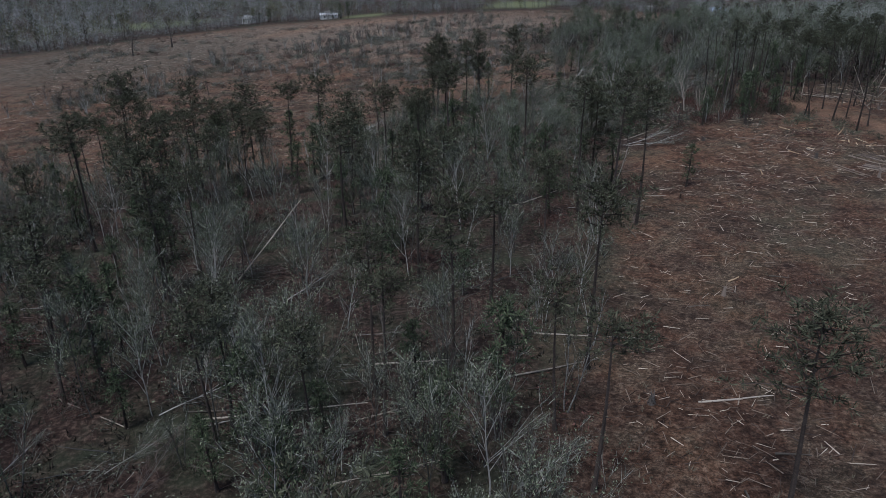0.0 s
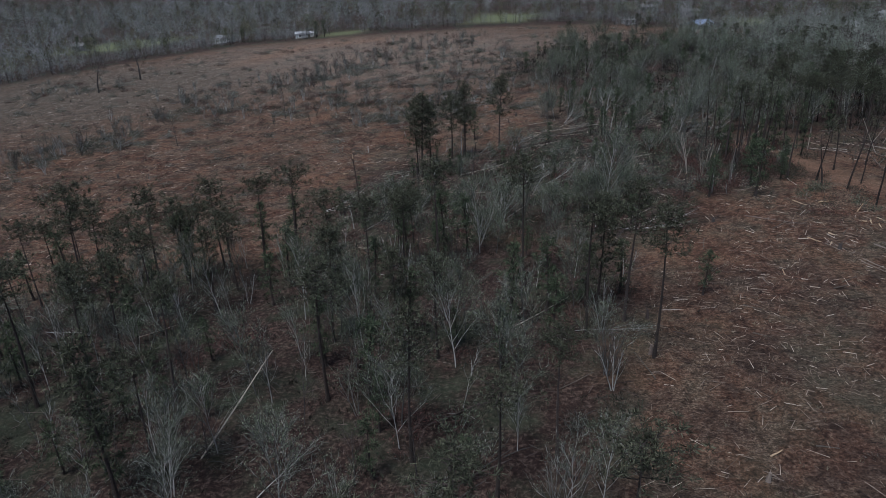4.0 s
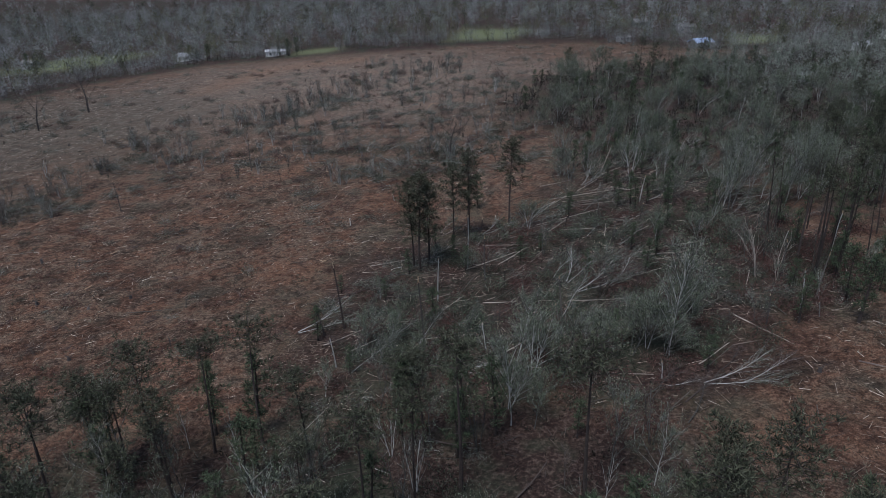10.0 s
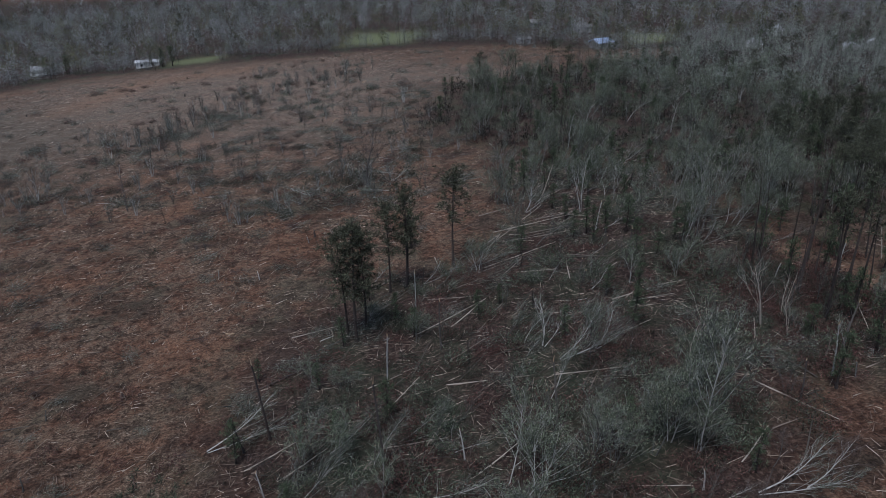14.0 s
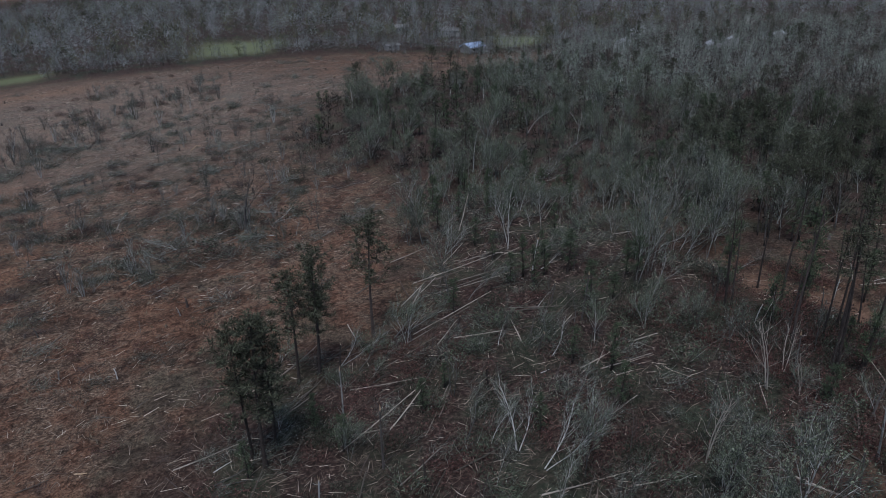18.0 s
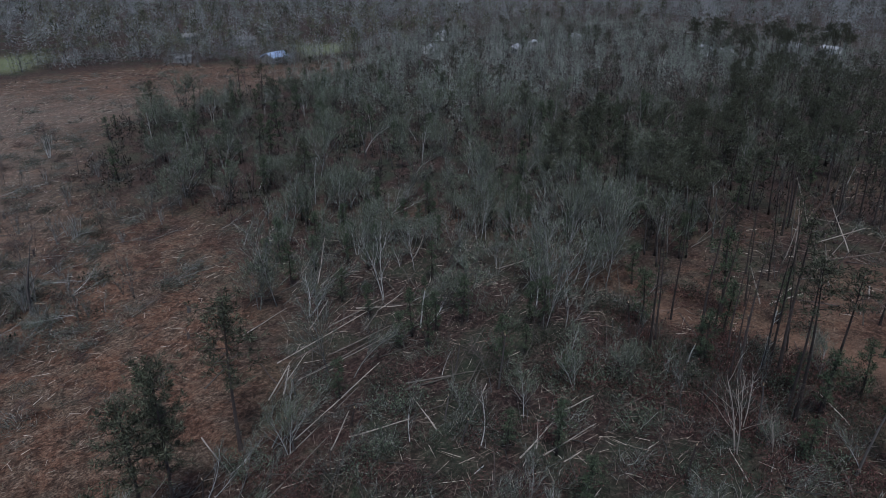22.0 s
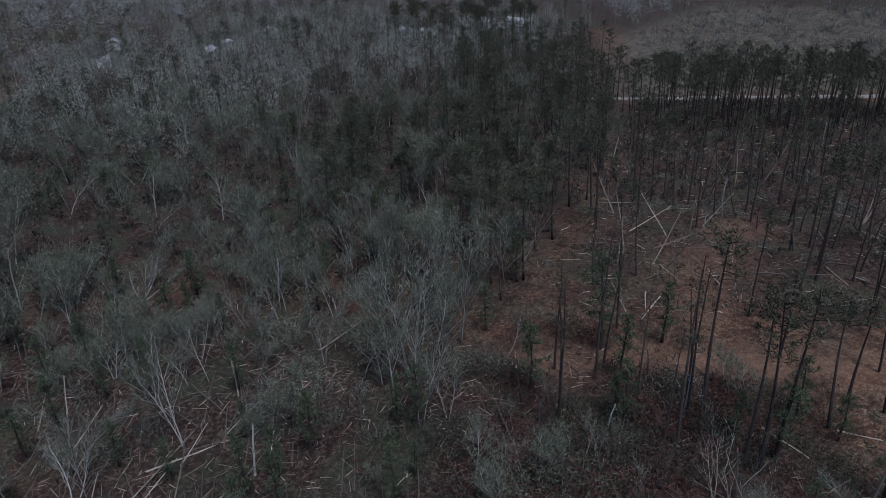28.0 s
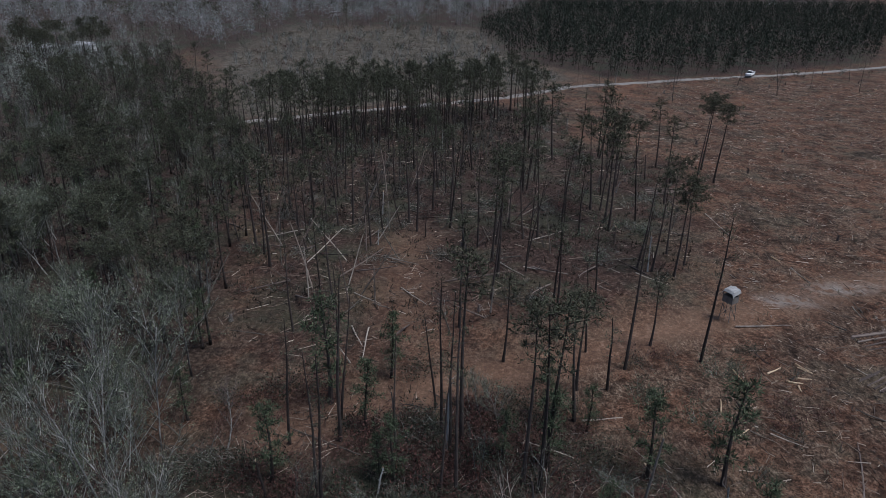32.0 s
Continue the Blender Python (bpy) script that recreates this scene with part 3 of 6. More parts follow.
def make_hardwood(seed, tall=8.0, stems=1, spread=0.5, counts=(8, 5, 4), bark=GREY_BARK, twig=TWIGS, buds=0, lean=0.0, arch=0.0, thick=0.11):
    """A bare broadleaved tree: stems and limbs in one mesh, fine twigs in another, spring buds in a third."""
    rng = np.random.default_rng(seed)
    wood, fine, leaf = Geo(), Geo(), Geo()
    tips = []
    for st in range(stems):
        a = st * 6.28 / stems + rng.uniform(0, 1)
        out = (0.15 if stems > 1 else 0.04)
        d = np.array((math.cos(a) * out, math.sin(a) * out + lean, 1.0))
        p0 = np.array((math.cos(a) * 0.12 * (stems > 1), math.sin(a) * 0.12 * (stems > 1), 0))
        bole = curve(rng, p0, d / np.linalg.norm(d), tall * rng.uniform(0.8, 1.0), 7, 0.05, -arch)
        bole[1:] += np.array((0, 1, 0)) * arch * np.linspace(0, 1, 7)[:, None] ** 2 * tall * 0.6
        r0 = thick * rng.uniform(0.75, 1.1)
        rr = r0 * (1 - 0.88 * np.linspace(0, 1, 8)) + 0.01
        wood.tube(bole, rr, 5)
        for i in range(counts[0]):
            s = 0.2 + 0.78 * (i + rng.uniform()) / counts[0]
            k = s * 7
            base = bole[int(k)] + (bole[min(int(k) + 1, 7)] - bole[int(k)]) * (k % 1)
            b = i * 2.4 + rng.uniform(-0.6, 0.6)
            axis_d = bole[min(int(k) + 1, 7)] - bole[int(k)]
            axis_d = axis_d / np.linalg.norm(axis_d)
            dd = axis_d + np.array((math.cos(b), math.sin(b), 0.1)) * (0.2 + 0.75 * spread)
            L1 = tall * (0.42 - 0.26 * s) * rng.uniform(0.7, 1.3) * (0.7 + spread)
            limb = curve(rng, base, dd / np.linalg.norm(dd), L1, 3, 0.13, 0.07)
            r1 = max(0.3 * np.interp(s, np.linspace(0, 1, 8), rr), 0.017)
            wood.tube(limb, r1 * (1 - 0.75 * np.linspace(0, 1, 4)) + 0.004, 3, False)
            for j in range(counts[1]):
                s2 = 0.25 + 0.75 * (j + rng.uniform()) / counts[1]
                q = limb[min(int(s2 * 3), 2)] + (limb[min(int(s2 * 3) + 1, 3)] - limb[min(int(s2 * 3), 2)]) * ((s2 * 3) % 1)
                d2 = (limb[-1] - limb[0]) / (np.linalg.norm(limb[-1] - limb[0]) + 1e-6) + rng.normal(size=3) * 0.42 + (0, 0, 0.2)
                br = curve(rng, q, d2 / np.linalg.norm(d2), L1 * rng.uniform(0.35, 0.6), 2, 0.16, 0.05)
                fine.tube(br, [0.01, 0.007, 0.004], 3, False)
                k2 = counts[2]
                s3 = rng.uniform(0.15, 1.0, k2)[:, None]
                q2 = br[0] + (br[-1] - br[0]) * s3
                d3 = (br[-1] - br[0]) / (np.linalg.norm(br[-1] - br[0]) + 1e-6) + rng.normal(size=(k2, 3)) * 0.45 + (0, 0, 0.15)
                d3 /= np.linalg.norm(d3, axis=1)[:, None]
                tips.append(np.stack([q2, q2 + d3 * L1 * rng.uniform(0.2, 0.45, k2)[:, None]], 1))
    tips = np.concatenate(tips)
    fine.blades(tips[:, 0], tips[:, 1] - tips[:, 0], 0.75, 0.02, rng)
    out = [("trunk", wood.mesh("trunk", bark), ""), ("twig_crown", fine.mesh("twig_crown", twig), "")]
    if buds:
        tw = tips
        pick = rng.integers(0, len(tw), buds)
        s = rng.uniform(0.2, 1.05, buds)[:, None]
        at = tw[pick, 0] + (tw[pick, 1] - tw[pick, 0]) * s + rng.normal(size=(buds, 3)) * 0.05
        leaf.blades(at, rng.normal(size=(buds, 3)), 0.11, 0.06, rng)
        out.append(("foliage", leaf.mesh("foliage", BUDS), ""))
    return out


def make_bush(seed, mat, twig, wide=1.1, tall=1.1, stems=26, leaves=130):
    """A low tangle of stems and small leaves."""
    rng = np.random.default_rng(seed)
    wood, leaf = Geo(), Geo()
    at = []
    for i in range(stems):
        a, r = rng.uniform(0, 6.28), rng.uniform(0.05, 0.5) * wide
        d = np.array((math.cos(a) * 0.8, math.sin(a) * 0.8, rng.uniform(0.5, 1.4)))
        st = curve(rng, (math.cos(a) * r, math.sin(a) * r, -0.05), d / np.linalg.norm(d), tall * rng.uniform(0.5, 1.3), 2, 0.2, -0.03)
        wood.tube(st, [0.014, 0.011, 0.005], 3, False)
        wood.blades(st[[1, 1, 2]], rng.normal(size=(3, 3)) + d, 0.45 * tall, 0.018, rng)
        at.append(np.array([st[1], st[2], (st[1] + st[2]) / 2]))
    at = np.concatenate(at)
    pick = at[rng.integers(0, len(at), leaves)] + rng.normal(size=(leaves, 3)) * (0.22, 0.22, 0.16) * wide
    leaf.blades(pick, rng.normal(size=(leaves, 3)) + (0, 0, 0.4), 0.17, 0.07, rng)
    return [("bramble", wood.mesh("bramble", twig), ""), ("foliage", leaf.mesh("foliage", mat), "")]


def make_log(seed, length=6.0, r=0.13, mat=PALE_WOOD, stubs=4):
    """A trunk lying along +x, tapered, a little crooked, with broken branch stubs."""
    rng = np.random.default_rng(seed)
    g = Geo()
    s = np.linspace(0, 1, 7)
    pts = np.column_stack([s * length, 0.03 * length * np.sin(s * 3.3 + rng.uniform(0, 6)), r * 0.8 + 0.02 * np.sin(s * 9)])
    g.tube(pts, r * (1 - 0.55 * s) * rng.uniform(0.93, 1.07, 7), 7)
    for _ in range(stubs):
        t = rng.uniform(0.25, 0.95)
        q = np.array([np.interp(t, s, pts[:, j]) for j in range(3)])
        d = np.array((0.6, rng.choice((-1, 1)) * rng.uniform(0.4, 1), rng.uniform(0.1, 0.9)))
        g.tube(curve(rng, q, d / np.linalg.norm(d), rng.uniform(0.2, 1.1), 2, 0.15, 0), [r * 0.3, r * 0.2, 0.01], 4, False)
    return g.mesh("log", mat)


def make_snag(seed, tall=6.0, r=0.14, bark=DARK_BARK):
    """A trunk snapped off, splintered at the top, with a few broken limbs."""
    rng = np.random.default_rng(seed)
    g, sp = Geo(), Geo()
    pts = curve(rng, (0, 0, 0), (0.02, 0.03, 1), tall, 6, 0.03, 0.02)
    g.tube(pts, r * (1 - 0.45 * np.linspace(0, 1, 7)) * (1 + 0.3 * np.exp(-np.linspace(0, tall, 7) * 2)), 7)
    for _ in range(6):
        a = rng.uniform(0, 6.28)
        q = pts[-1] + np.array((math.cos(a), math.sin(a), 0)) * r * 0.3 - (0, 0, 0.1)
        sp.tube(np.array([q, q + np.array((math.cos(a) * 0.05, math.sin(a) * 0.05, rng.uniform(0.25, 0.7)))]), [r * 0.22, 0.006], 3, False)
    for _ in range(7):
        t, a = rng.uniform(0.4, 0.98), rng.uniform(0, 6.28)
        q = np.array([np.interp(t * 6, range(7), pts[:, j]) for j in range(3)])
        g.tube(curve(rng, q, (math.cos(a), math.sin(a), 0.5), rng.uniform(0.3, 1.3), 3, 0.25, 0.08), [0.035, 0.025, 0.018, 0.006], 4, False)
    return [("trunk", g.mesh("trunk", bark), ""), ("splinters", sp.mesh("splinters", FRESH_WOOD), "pale splintered break")]


LIGHT_PINES = [Kind("pine_tree", [("trunk", a, ""), ("crown", b, "")], "slim dark pine among bare hardwoods", "pine tree", "standing pines")
               for a, b in (make_pine(s, 13, cf, sp, tf, PINE_BARK, NEEDLES, 11, 0.52) for s, cf, sp, tf in ((7, 0.6, 3.2, 65), (8, 0.52, 3.3, 70), (9, 0.66, 3.0, 60)))]
PINES = [Kind("pine_tree", [("trunk", a, ""), ("crown", b, "")], "tall slim pine with dark green needled crown", "pine tree", "standing pines")
         for a, b in (make_pine(s, 13, cf, sp, tf) for s, cf, sp, tf in ((1, 0.76, 3.5, 120), (2, 0.8, 3.4, 105), (3, 0.7, 3.1, 120), (4, 0.83, 3.3, 95), (5, 0.62, 3.4, 140), (6, 0.78, 2.8, 95)))]
BUSHY = [Kind("pine_tree", [("trunk", a, ""), ("crown", b, "")], "dense dark pine needled low down its trunk", "pine tree", "standing pines")
         for a, b in (make_pine(s, 13, cf, sp, tf, PINE_BARK, NEEDLES, 15, 0.45) for s, cf, sp, tf in ((17, 0.34, 2.7, 170), (18, 0.45, 2.8, 150)))]
SLIM = [Kind("pine_tree", [("trunk", a, ""), ("crown", b, "")], "thin pine with a small thin crown beside the track", "pine tree", "standing pines")
        for a, b in (make_pine(s, 13, cf, sp, tf, PINE_BARK, NEEDLES, 10, 0.42) for s, cf, sp, tf in ((14, 0.74, 2.1, 60), (15, 0.66, 2.2, 60), (16, 0.78, 1.9, 50)))]
def make_pole(seed, tall=13.0):
    """A thin pine stripped by the storm: stem, dead stubs and a wisp of needles."""
    rng = np.random.default_rng(seed)
    bole, wisp = Geo(), Geo()
    pts = curve(rng, (0, 0, 0), (0.01, 0.02, 1), tall, 8, 0.02, 0.02)
    bole.tube(pts, 0.125 * (1 - 0.85 * np.linspace(0, 1, 9)) + 0.012, 7)
    tips = []
    for _ in range(12):
        t, a = rng.uniform(0.45, 0.98) * 8, rng.uniform(0, 6.28)
        q = np.array([np.interp(t, range(9), pts[:, j]) for j in range(3)])
        limb = curve(rng, q, (math.cos(a), math.sin(a), 0.2), rng.uniform(0.3, 1.0), 2, 0.15, 0.02)
        bole.tube(limb, [0.03, 0.02, 0.008], 3, False)
        tips.append(limb[2])
    at = np.repeat(np.array(tips[:8] + [pts[-1]]), 16, 0) + rng.normal(size=(144, 3)) * 0.16
    wisp.blades(at, rng.normal(size=at.shape) + (0, 0, 0.4), 0.34, 0.055, rng)
    return bole.mesh("trunk", PINE_BARK), wisp.mesh("crown", NEEDLES)


POLES = [Kind("pine_tree", [("trunk", a, ""), ("crown", b, "")], "thin storm-stripped pine, nearly bare trunk", "pine tree", "standing pines") for a, b in (make_pole(s) for s in (131, 132, 133))]
YOUNG = [Kind("young_pine", [("trunk", a, ""), ("crown", b, "")], "bushy young pine with dense green needles", "pine tree", "young pines")
         for a, b in (make_young_pine(s, 7, sp) for s, sp in ((11, 1.9), (12, 1.5), (13, 1.7)))]
BARE = [Kind("bare_tree", make_hardwood(s, 8, st, spr, (13, 6, 12) if st == 1 else (9, 5, 11), GREY_BARK, TWIGS, bd, ln, ar, 0.05), lab, "tree", "grey hardwoods")
        for s, st, spr, bd, ln, ar, lab in ((21, 1, 0.55, 700, 0.05, 0.0, "slender grey hardwood with bare pale twigs"), (22, 1, 0.6, 1500, 0.1, 0.0, "crooked grey hardwood with first pale buds"),
                                         (23, 1, 0.5, 1500, 0.0, 0.0, "grey hardwood with a haze of spring buds"), (24, 2, 0.5, 900, 0.2, 0.03, "twin-stemmed pale hardwood, bare and leaning"))]
BENT = [Kind("bent_tree", make_hardwood(s, 7, st, 0.3, (12, 5, 9), GREY_BARK, TWIGS, bd, 0.55, 0.08, 0.048), "storm-bent pale hardwood arching towards the ground", "tree", "bent hardwoods")
        for s, st, bd in ((31, 1, 500), (32, 1, 900), (33, 1, 700))]
SAPLING = [Kind("sapling", make_hardwood(s, 5.5, st, 0.25, (8, 3, 7) if st == 1 else (6, 2, 6), bk, tw, bd, 0.05, 0.0, 0.04), "thin bare sapling with upright grey twigs", "tree", "saplings")
           for s, st, bk, tw, bd in ((41, 1, GREY_BARK, TWIGS, 0), (42, 2, GREY_BARK, TWIGS, 60), (43, 1, DARK_BARK, BROWN_TWIGS, 0), (44, 3, GREY_BARK, BROWN_TWIGS, 80))]
WOODLAND = [Kind("woodland_tree", make_hardwood(s, 9, 1, 0.55, (6, 3, 9), bk, tw, bd, 0, 0, 0.1), lab, "tree", "woodland trees")
            for s, bk, tw, bd, lab in ((51, DARK_BARK, BROWN_TWIGS, 150, "dark bare hardwood with brown twigs"), (52, GREY_BARK, TWIGS, 250, "pale bare hardwood in the wood"), (53, DARK_BARK, TWIGS, 700, "hardwood with grey-green spring buds"), (54, DARK_BARK, TWIGS, 450, "dark hardwood with sparse early buds"))]
HAZY = [Kind("budding_tree", make_hardwood(s, 5, st, 0.8, (13, 6, 6), GREY_BARK, TWIGS, bd, ln, 0.02, 0.042), lab, "tree", "budding hardwoods")
        for s, st, bd, ln, lab in ((141, 1, 2800, 0.25, "small hardwood with a soft haze of grey-green buds"), (142, 2, 3200, 0.15, "bushy twin-stemmed hardwood hazed with sage-green buds"), (143, 1, 2000, 0.45, "leaning young hardwood with soft grey-green buds"))]
BROAD = Kind("old_broad_tree", make_hardwood(61, 9, 1, 1.1, (10, 7, 10), DARK_BARK, BROWN_TWIGS, 0, 0, 0, 0.24), "broad dark bare tree with crooked limbs", "tree")
PALE = Kind("dead_tree", make_hardwood(62, 8, 2, 0.9, (8, 4, 3), PALE_WOOD, TWIGS, 0, 0.2, 0, 0.07), "dead pale tree with crooked bare limbs", "tree")
BRUSH = [Kind("brush_clump", make_hardwood(s, 3.6, st, 0.22, (4, 2, 8), GREY_BARK, tw, 0, 0.05, 0.0, 0.03), lab, "bush", "upright brush")
         for s, st, tw, lab in ((65, 5, TWIGS, "clump of upright grey bare stems"), (66, 4, BROWN_TWIGS, "clump of upright brown bare stems"), (67, 6, TWIGS, "dense clump of thin grey stems"))]
THICK = [Kind("thick_bush", make_bush(s, mt, tw, w, h, 14, 420), lab, "bush", "thick bushes")
         for s, mt, tw, w, h, lab in ((76, SHRUB, BROWN_TWIGS, 1.5, 1.2, "dense dark green thicket bush"), (77, RUST, BROWN_TWIGS, 1.5, 1.0, "dense bush of rust-brown dead leaves"), (78, SAGE, TWIGS, 1.4, 1.4, "dense grey-green bush in bud"))]
BUSHES = [Kind("bush", make_bush(s, mt, tw, w, h, 12, lv), lab, "bush", "low bushes")
          for s, mt, tw, w, h, lv, lab in ((71, SHRUB, TWIGS, 1.1, 1.0, 110, "low grey-green bush with tangled stems"), (72, SHRUB, BROWN_TWIGS, 1.4, 0.9, 140, "dark green briar bush on the ground"), (73, RUST, BROWN_TWIGS, 1.2, 1.0, 90, "bush with rust-brown dead leaves"), (74, SHRUB, TWIGS, 0.9, 1.4, 60, "thin bush of pale bare stems"), (75, RUST, TWIGS, 1.6, 0.7, 60, "spread heap of dry twigs and leaves"))]


def make_heap(seed, wide, tall, leaves, mat, twig):
    """A heap of felled tops and brush: poles leaning across one another, with a mat of twigs and leaves."""
    rng = np.random.default_rng(seed)
    poles, mesh_, leaf = [], Geo(), Geo()
    for i in range(4):
        poles.append(Geo())
        a, r = rng.uniform(0, 6.28), rng.uniform(0, 0.7) * wide
        p = np.array((math.cos(a) * r, math.sin(a) * r, -0.05))
        b = rng.normal(0.3, 0.8)
        d = np.array((math.cos(b), math.sin(b), rng.uniform(0.05, 0.5)))
        poles[i].tube(curve(rng, p, d / np.linalg.norm(d), wide * rng.uniform(0.7, 1.4), 3, 0.12, -0.04), [0.045, 0.036, 0.026, 0.012], 5)
    n = 320
    u = rng.normal(size=(n, 3))
    u /= np.linalg.norm(u, axis=1)[:, None]
    at = u * rng.uniform(0.2, 1, (n, 1)) * (wide, wide * 0.75, tall)
    at[:, 2] = np.abs(at[:, 2])
    w = rng.normal(size=(n, 3)) + (0.8, 0.2, 0.3)
    mesh_.blades(at, w, 0.9, 0.018, rng)
    pick = at[rng.integers(0, n, leaves)] + rng.normal(size=(leaves, 3)) * 0.15
    leaf.blades(pick, rng.normal(size=(leaves, 3)), 0.14, 0.06, rng)
    return [("pole", g.mesh("pole", GREY_BARK), "") for g in poles] + [("twig_mat", mesh_.mesh("twig_mat", twig), ""), ("foliage", leaf.mesh("foliage", mat), "")]


HEAPS = [Kind("brush_heap", make_heap(s, w, h, lv, mt, tw), lab, "brush heap", "brush heaps")
         for s, w, h, lv, mt, tw, lab in ((121, 2.4, 1.3, 230, SAGE, TWIGS, "heap of grey felled tops and brush"), (122, 2.6, 1.3, 300, SHRUB, TWIGS, "heap of brush with grey-green leaves"), (123, 2.0, 1.0, 160, RUST, BROWN_TWIGS, "heap of brown dead brush"), (124, 2.1, 1.3, 200, BUDS, TWIGS, "loose heap of pale bare branches"))]
LOGS = [Kind("log", [("log", make_log(80 + i, 1.0 * L, r, mt, st), "")], lab, "log", "felled logs")
        for i, (L, r, mt, st, lab) in enumerate(((7, 0.13, PALE_WOOD, 5, "long pale barkless log lying on the ground"), (8, 0.15, LOG_BARK, 6, "long felled trunk with grey-brown bark"), (3, 0.12, PALE_WOOD, 1, "short weathered pale log"), (2, 0.15, FRESH_WOOD, 0, "short cut log with fresh yellow wood"), (5, 0.09, PALE_WOOD, 3, "thin pale pole on the ground"), (4, 0.11, LOG_BARK, 3, "dark bark-covered log piece")))]
SNAGS = [Kind("broken_trunk", make_snag(90 + i, 6, r, b), lab, "tree trunk", "snapped trunks")
         for i, (r, b, lab) in enumerate(((0.14, DARK_BARK, "snapped dark trunk with splintered top"), (0.12, GREY_BARK, "snapped pale trunk with splintered top"), (0.17, PINE_BARK, "snapped pine trunk stripped of limbs")))]
FALLEN = [Kind("fallen_tree", make_hardwood(s, 8, st, 0.35, (11, 5, 9), GREY_BARK, tw, bd, 0.05, 0, 0.065), lab, "fallen tree", "uprooted trees")
          for s, st, tw, bd, lab in ((101, 1, TWIGS, 300, "fallen pale tree with its bare crown on the ground"), (102, 2, TWIGS, 800, "fallen twin-stemmed tree with grey-green crown"), (103, 1, BROWN_TWIGS, 0, "fallen tree with brown twiggy crown"))]
STUMPS = [Kind("stump", [("stump", g, "")], "sawn tree stump with pale top", "stump", "stumps")
          for g in (make_snag(110, 0.6, 0.2, DARK_BARK)[0][1], make_snag(111, 0.9, 0.16, LOG_BARK)[0][1])]

# ---------------------------------------------------------------- placing
dice = random.Random(7)


def scatter(poly, n, gap, seed, keep=None):
    """Up to n random places in a polygon, at least gap apart."""
    rng = np.random.default_rng(seed)
    lo, hi = np.min(poly, 0), np.max(poly, 0)
    out, cells = [], set()
    for _ in range(60):
        c = rng.uniform(lo, hi, (max(n, 50), 2))
        ok = inside(c[:, 0], c[:, 1], poly)
        for x, y in c[ok]:
            key = (int(x // gap), int(y // gap))
            if key in cells or (keep and not keep(x, y)):
                continue
            cells.add(key)
            out.append((float(x), float(y)))
            if len(out) >= n:
                return out
    return out


def clear_of_tracks(x, y):
    return off_line(x, y, TRACK) > 2.4 and off_line(x, y, ROAD) > 4.5 and not inside(x, y, OPENING)


def lie(kind, ax, ay, bx, by, length, tilt=0.0):
    """Lay a log of that length in its own mesh from one place to another."""
    za, zb = ground_z(ax, ay), ground_z(bx, by) + tilt
    d = Vector((bx - ax, by - ay, zb - za))
    m = Matrix.Translation((ax, ay, za - 0.03)) @ d.to_track_quat("X", "Z").to_matrix().to_4x4()
    return kind.put(m @ Matrix.Diagonal((d.length / length, 0.55, 0.55, 1)))


def fell(kind, x, y, turn, size, lift=6.0):
    """Lay a tree over, root end at the place."""
    m = Matrix.Translation((x, y, ground_z(x, y) + 0.12)) @ pose(0, 0, 0, 0, 0, turn) @ pose(0, 0, 0, -90 + lift)
    return kind.put(m @ Matrix.Diagonal((size * 0.9, size * 0.6, size, 1)))


def pine(x, y, tall, lean=None, label="", kind=None):
    k = kind or PINES[dice.randrange(6)]
    s = tall / 13
    k.stand(x, y, s, dice.uniform(0, 360), dice.uniform(-2.5, 2.5) if lean is None else lean, label=label, wide=max(s, 0.8) * dice.uniform(0.9, 1.15))

# the wood the camera starts over: its pines one by one
for x, y, h in ((18.3, 42.5, 14), (-26.2, 19.3, 11.2), (-44.7, 60, 10.4), (-44.7, 63.8, 9.3), (-37, 55.7, 15), (-38.5, 62.6, 11.4), (-36.2, 67, 8.5), (-29.6, 57.4, 13.7), (-30, 65, 10.6), (-27.1, 63.5, 10.4),
                (-25.9, 66.7, 12), (-35.8, 54.6, 12.7), (-41.7, 52.2, 9), (-9.2, 38.7, 12.5), (-7.3, 54.9, 12.6), (-3.7, 56.5, 11.7), (-3.1, 65.2, 10), (-0.3, 60.2, 14), (8.7, 57.5, 14.5),
                (13.2, 46.3, 13.8), (17.2, 48.9, 14), (8.4, 6.2, 10), (-5.5, 6.2, 10), (-11.4, 11.4, 9.5), (-2.5, 10.7, 10.2), (7, 11, 9.5)):
    pine(x, y, h)
pine(16.6, 3.6, 11.8, kind=PINES[4])
for x, y in scatter(NEAR_WOOD, 74, 3.0, 3, lambda x, y: y > -34):
    pine(x, y, dice.uniform(8.5, 13.5), kind=BUSHY[dice.randrange(2)] if dice.random() < 0.12 else None)
SLENDER = [(49.1, 86.8, 10.1), (52.2, 83.2, 7), (52.6, 85.5, 8.5), (52.5, 96.3, 8), (44.1, 97.1, 9.7), (57.5, 83.1, 8), (57.7, 77.4, 6), (48.2, 99.6, 8.9), (57.3, 90.1, 8.1), (63.4, 92.7, 10.5),
           (68.2, 88.8, 11.3), (64.7, 83.4, 8.5), (64.5, 79.9, 8), (74.0, 83.9, 11.0)]
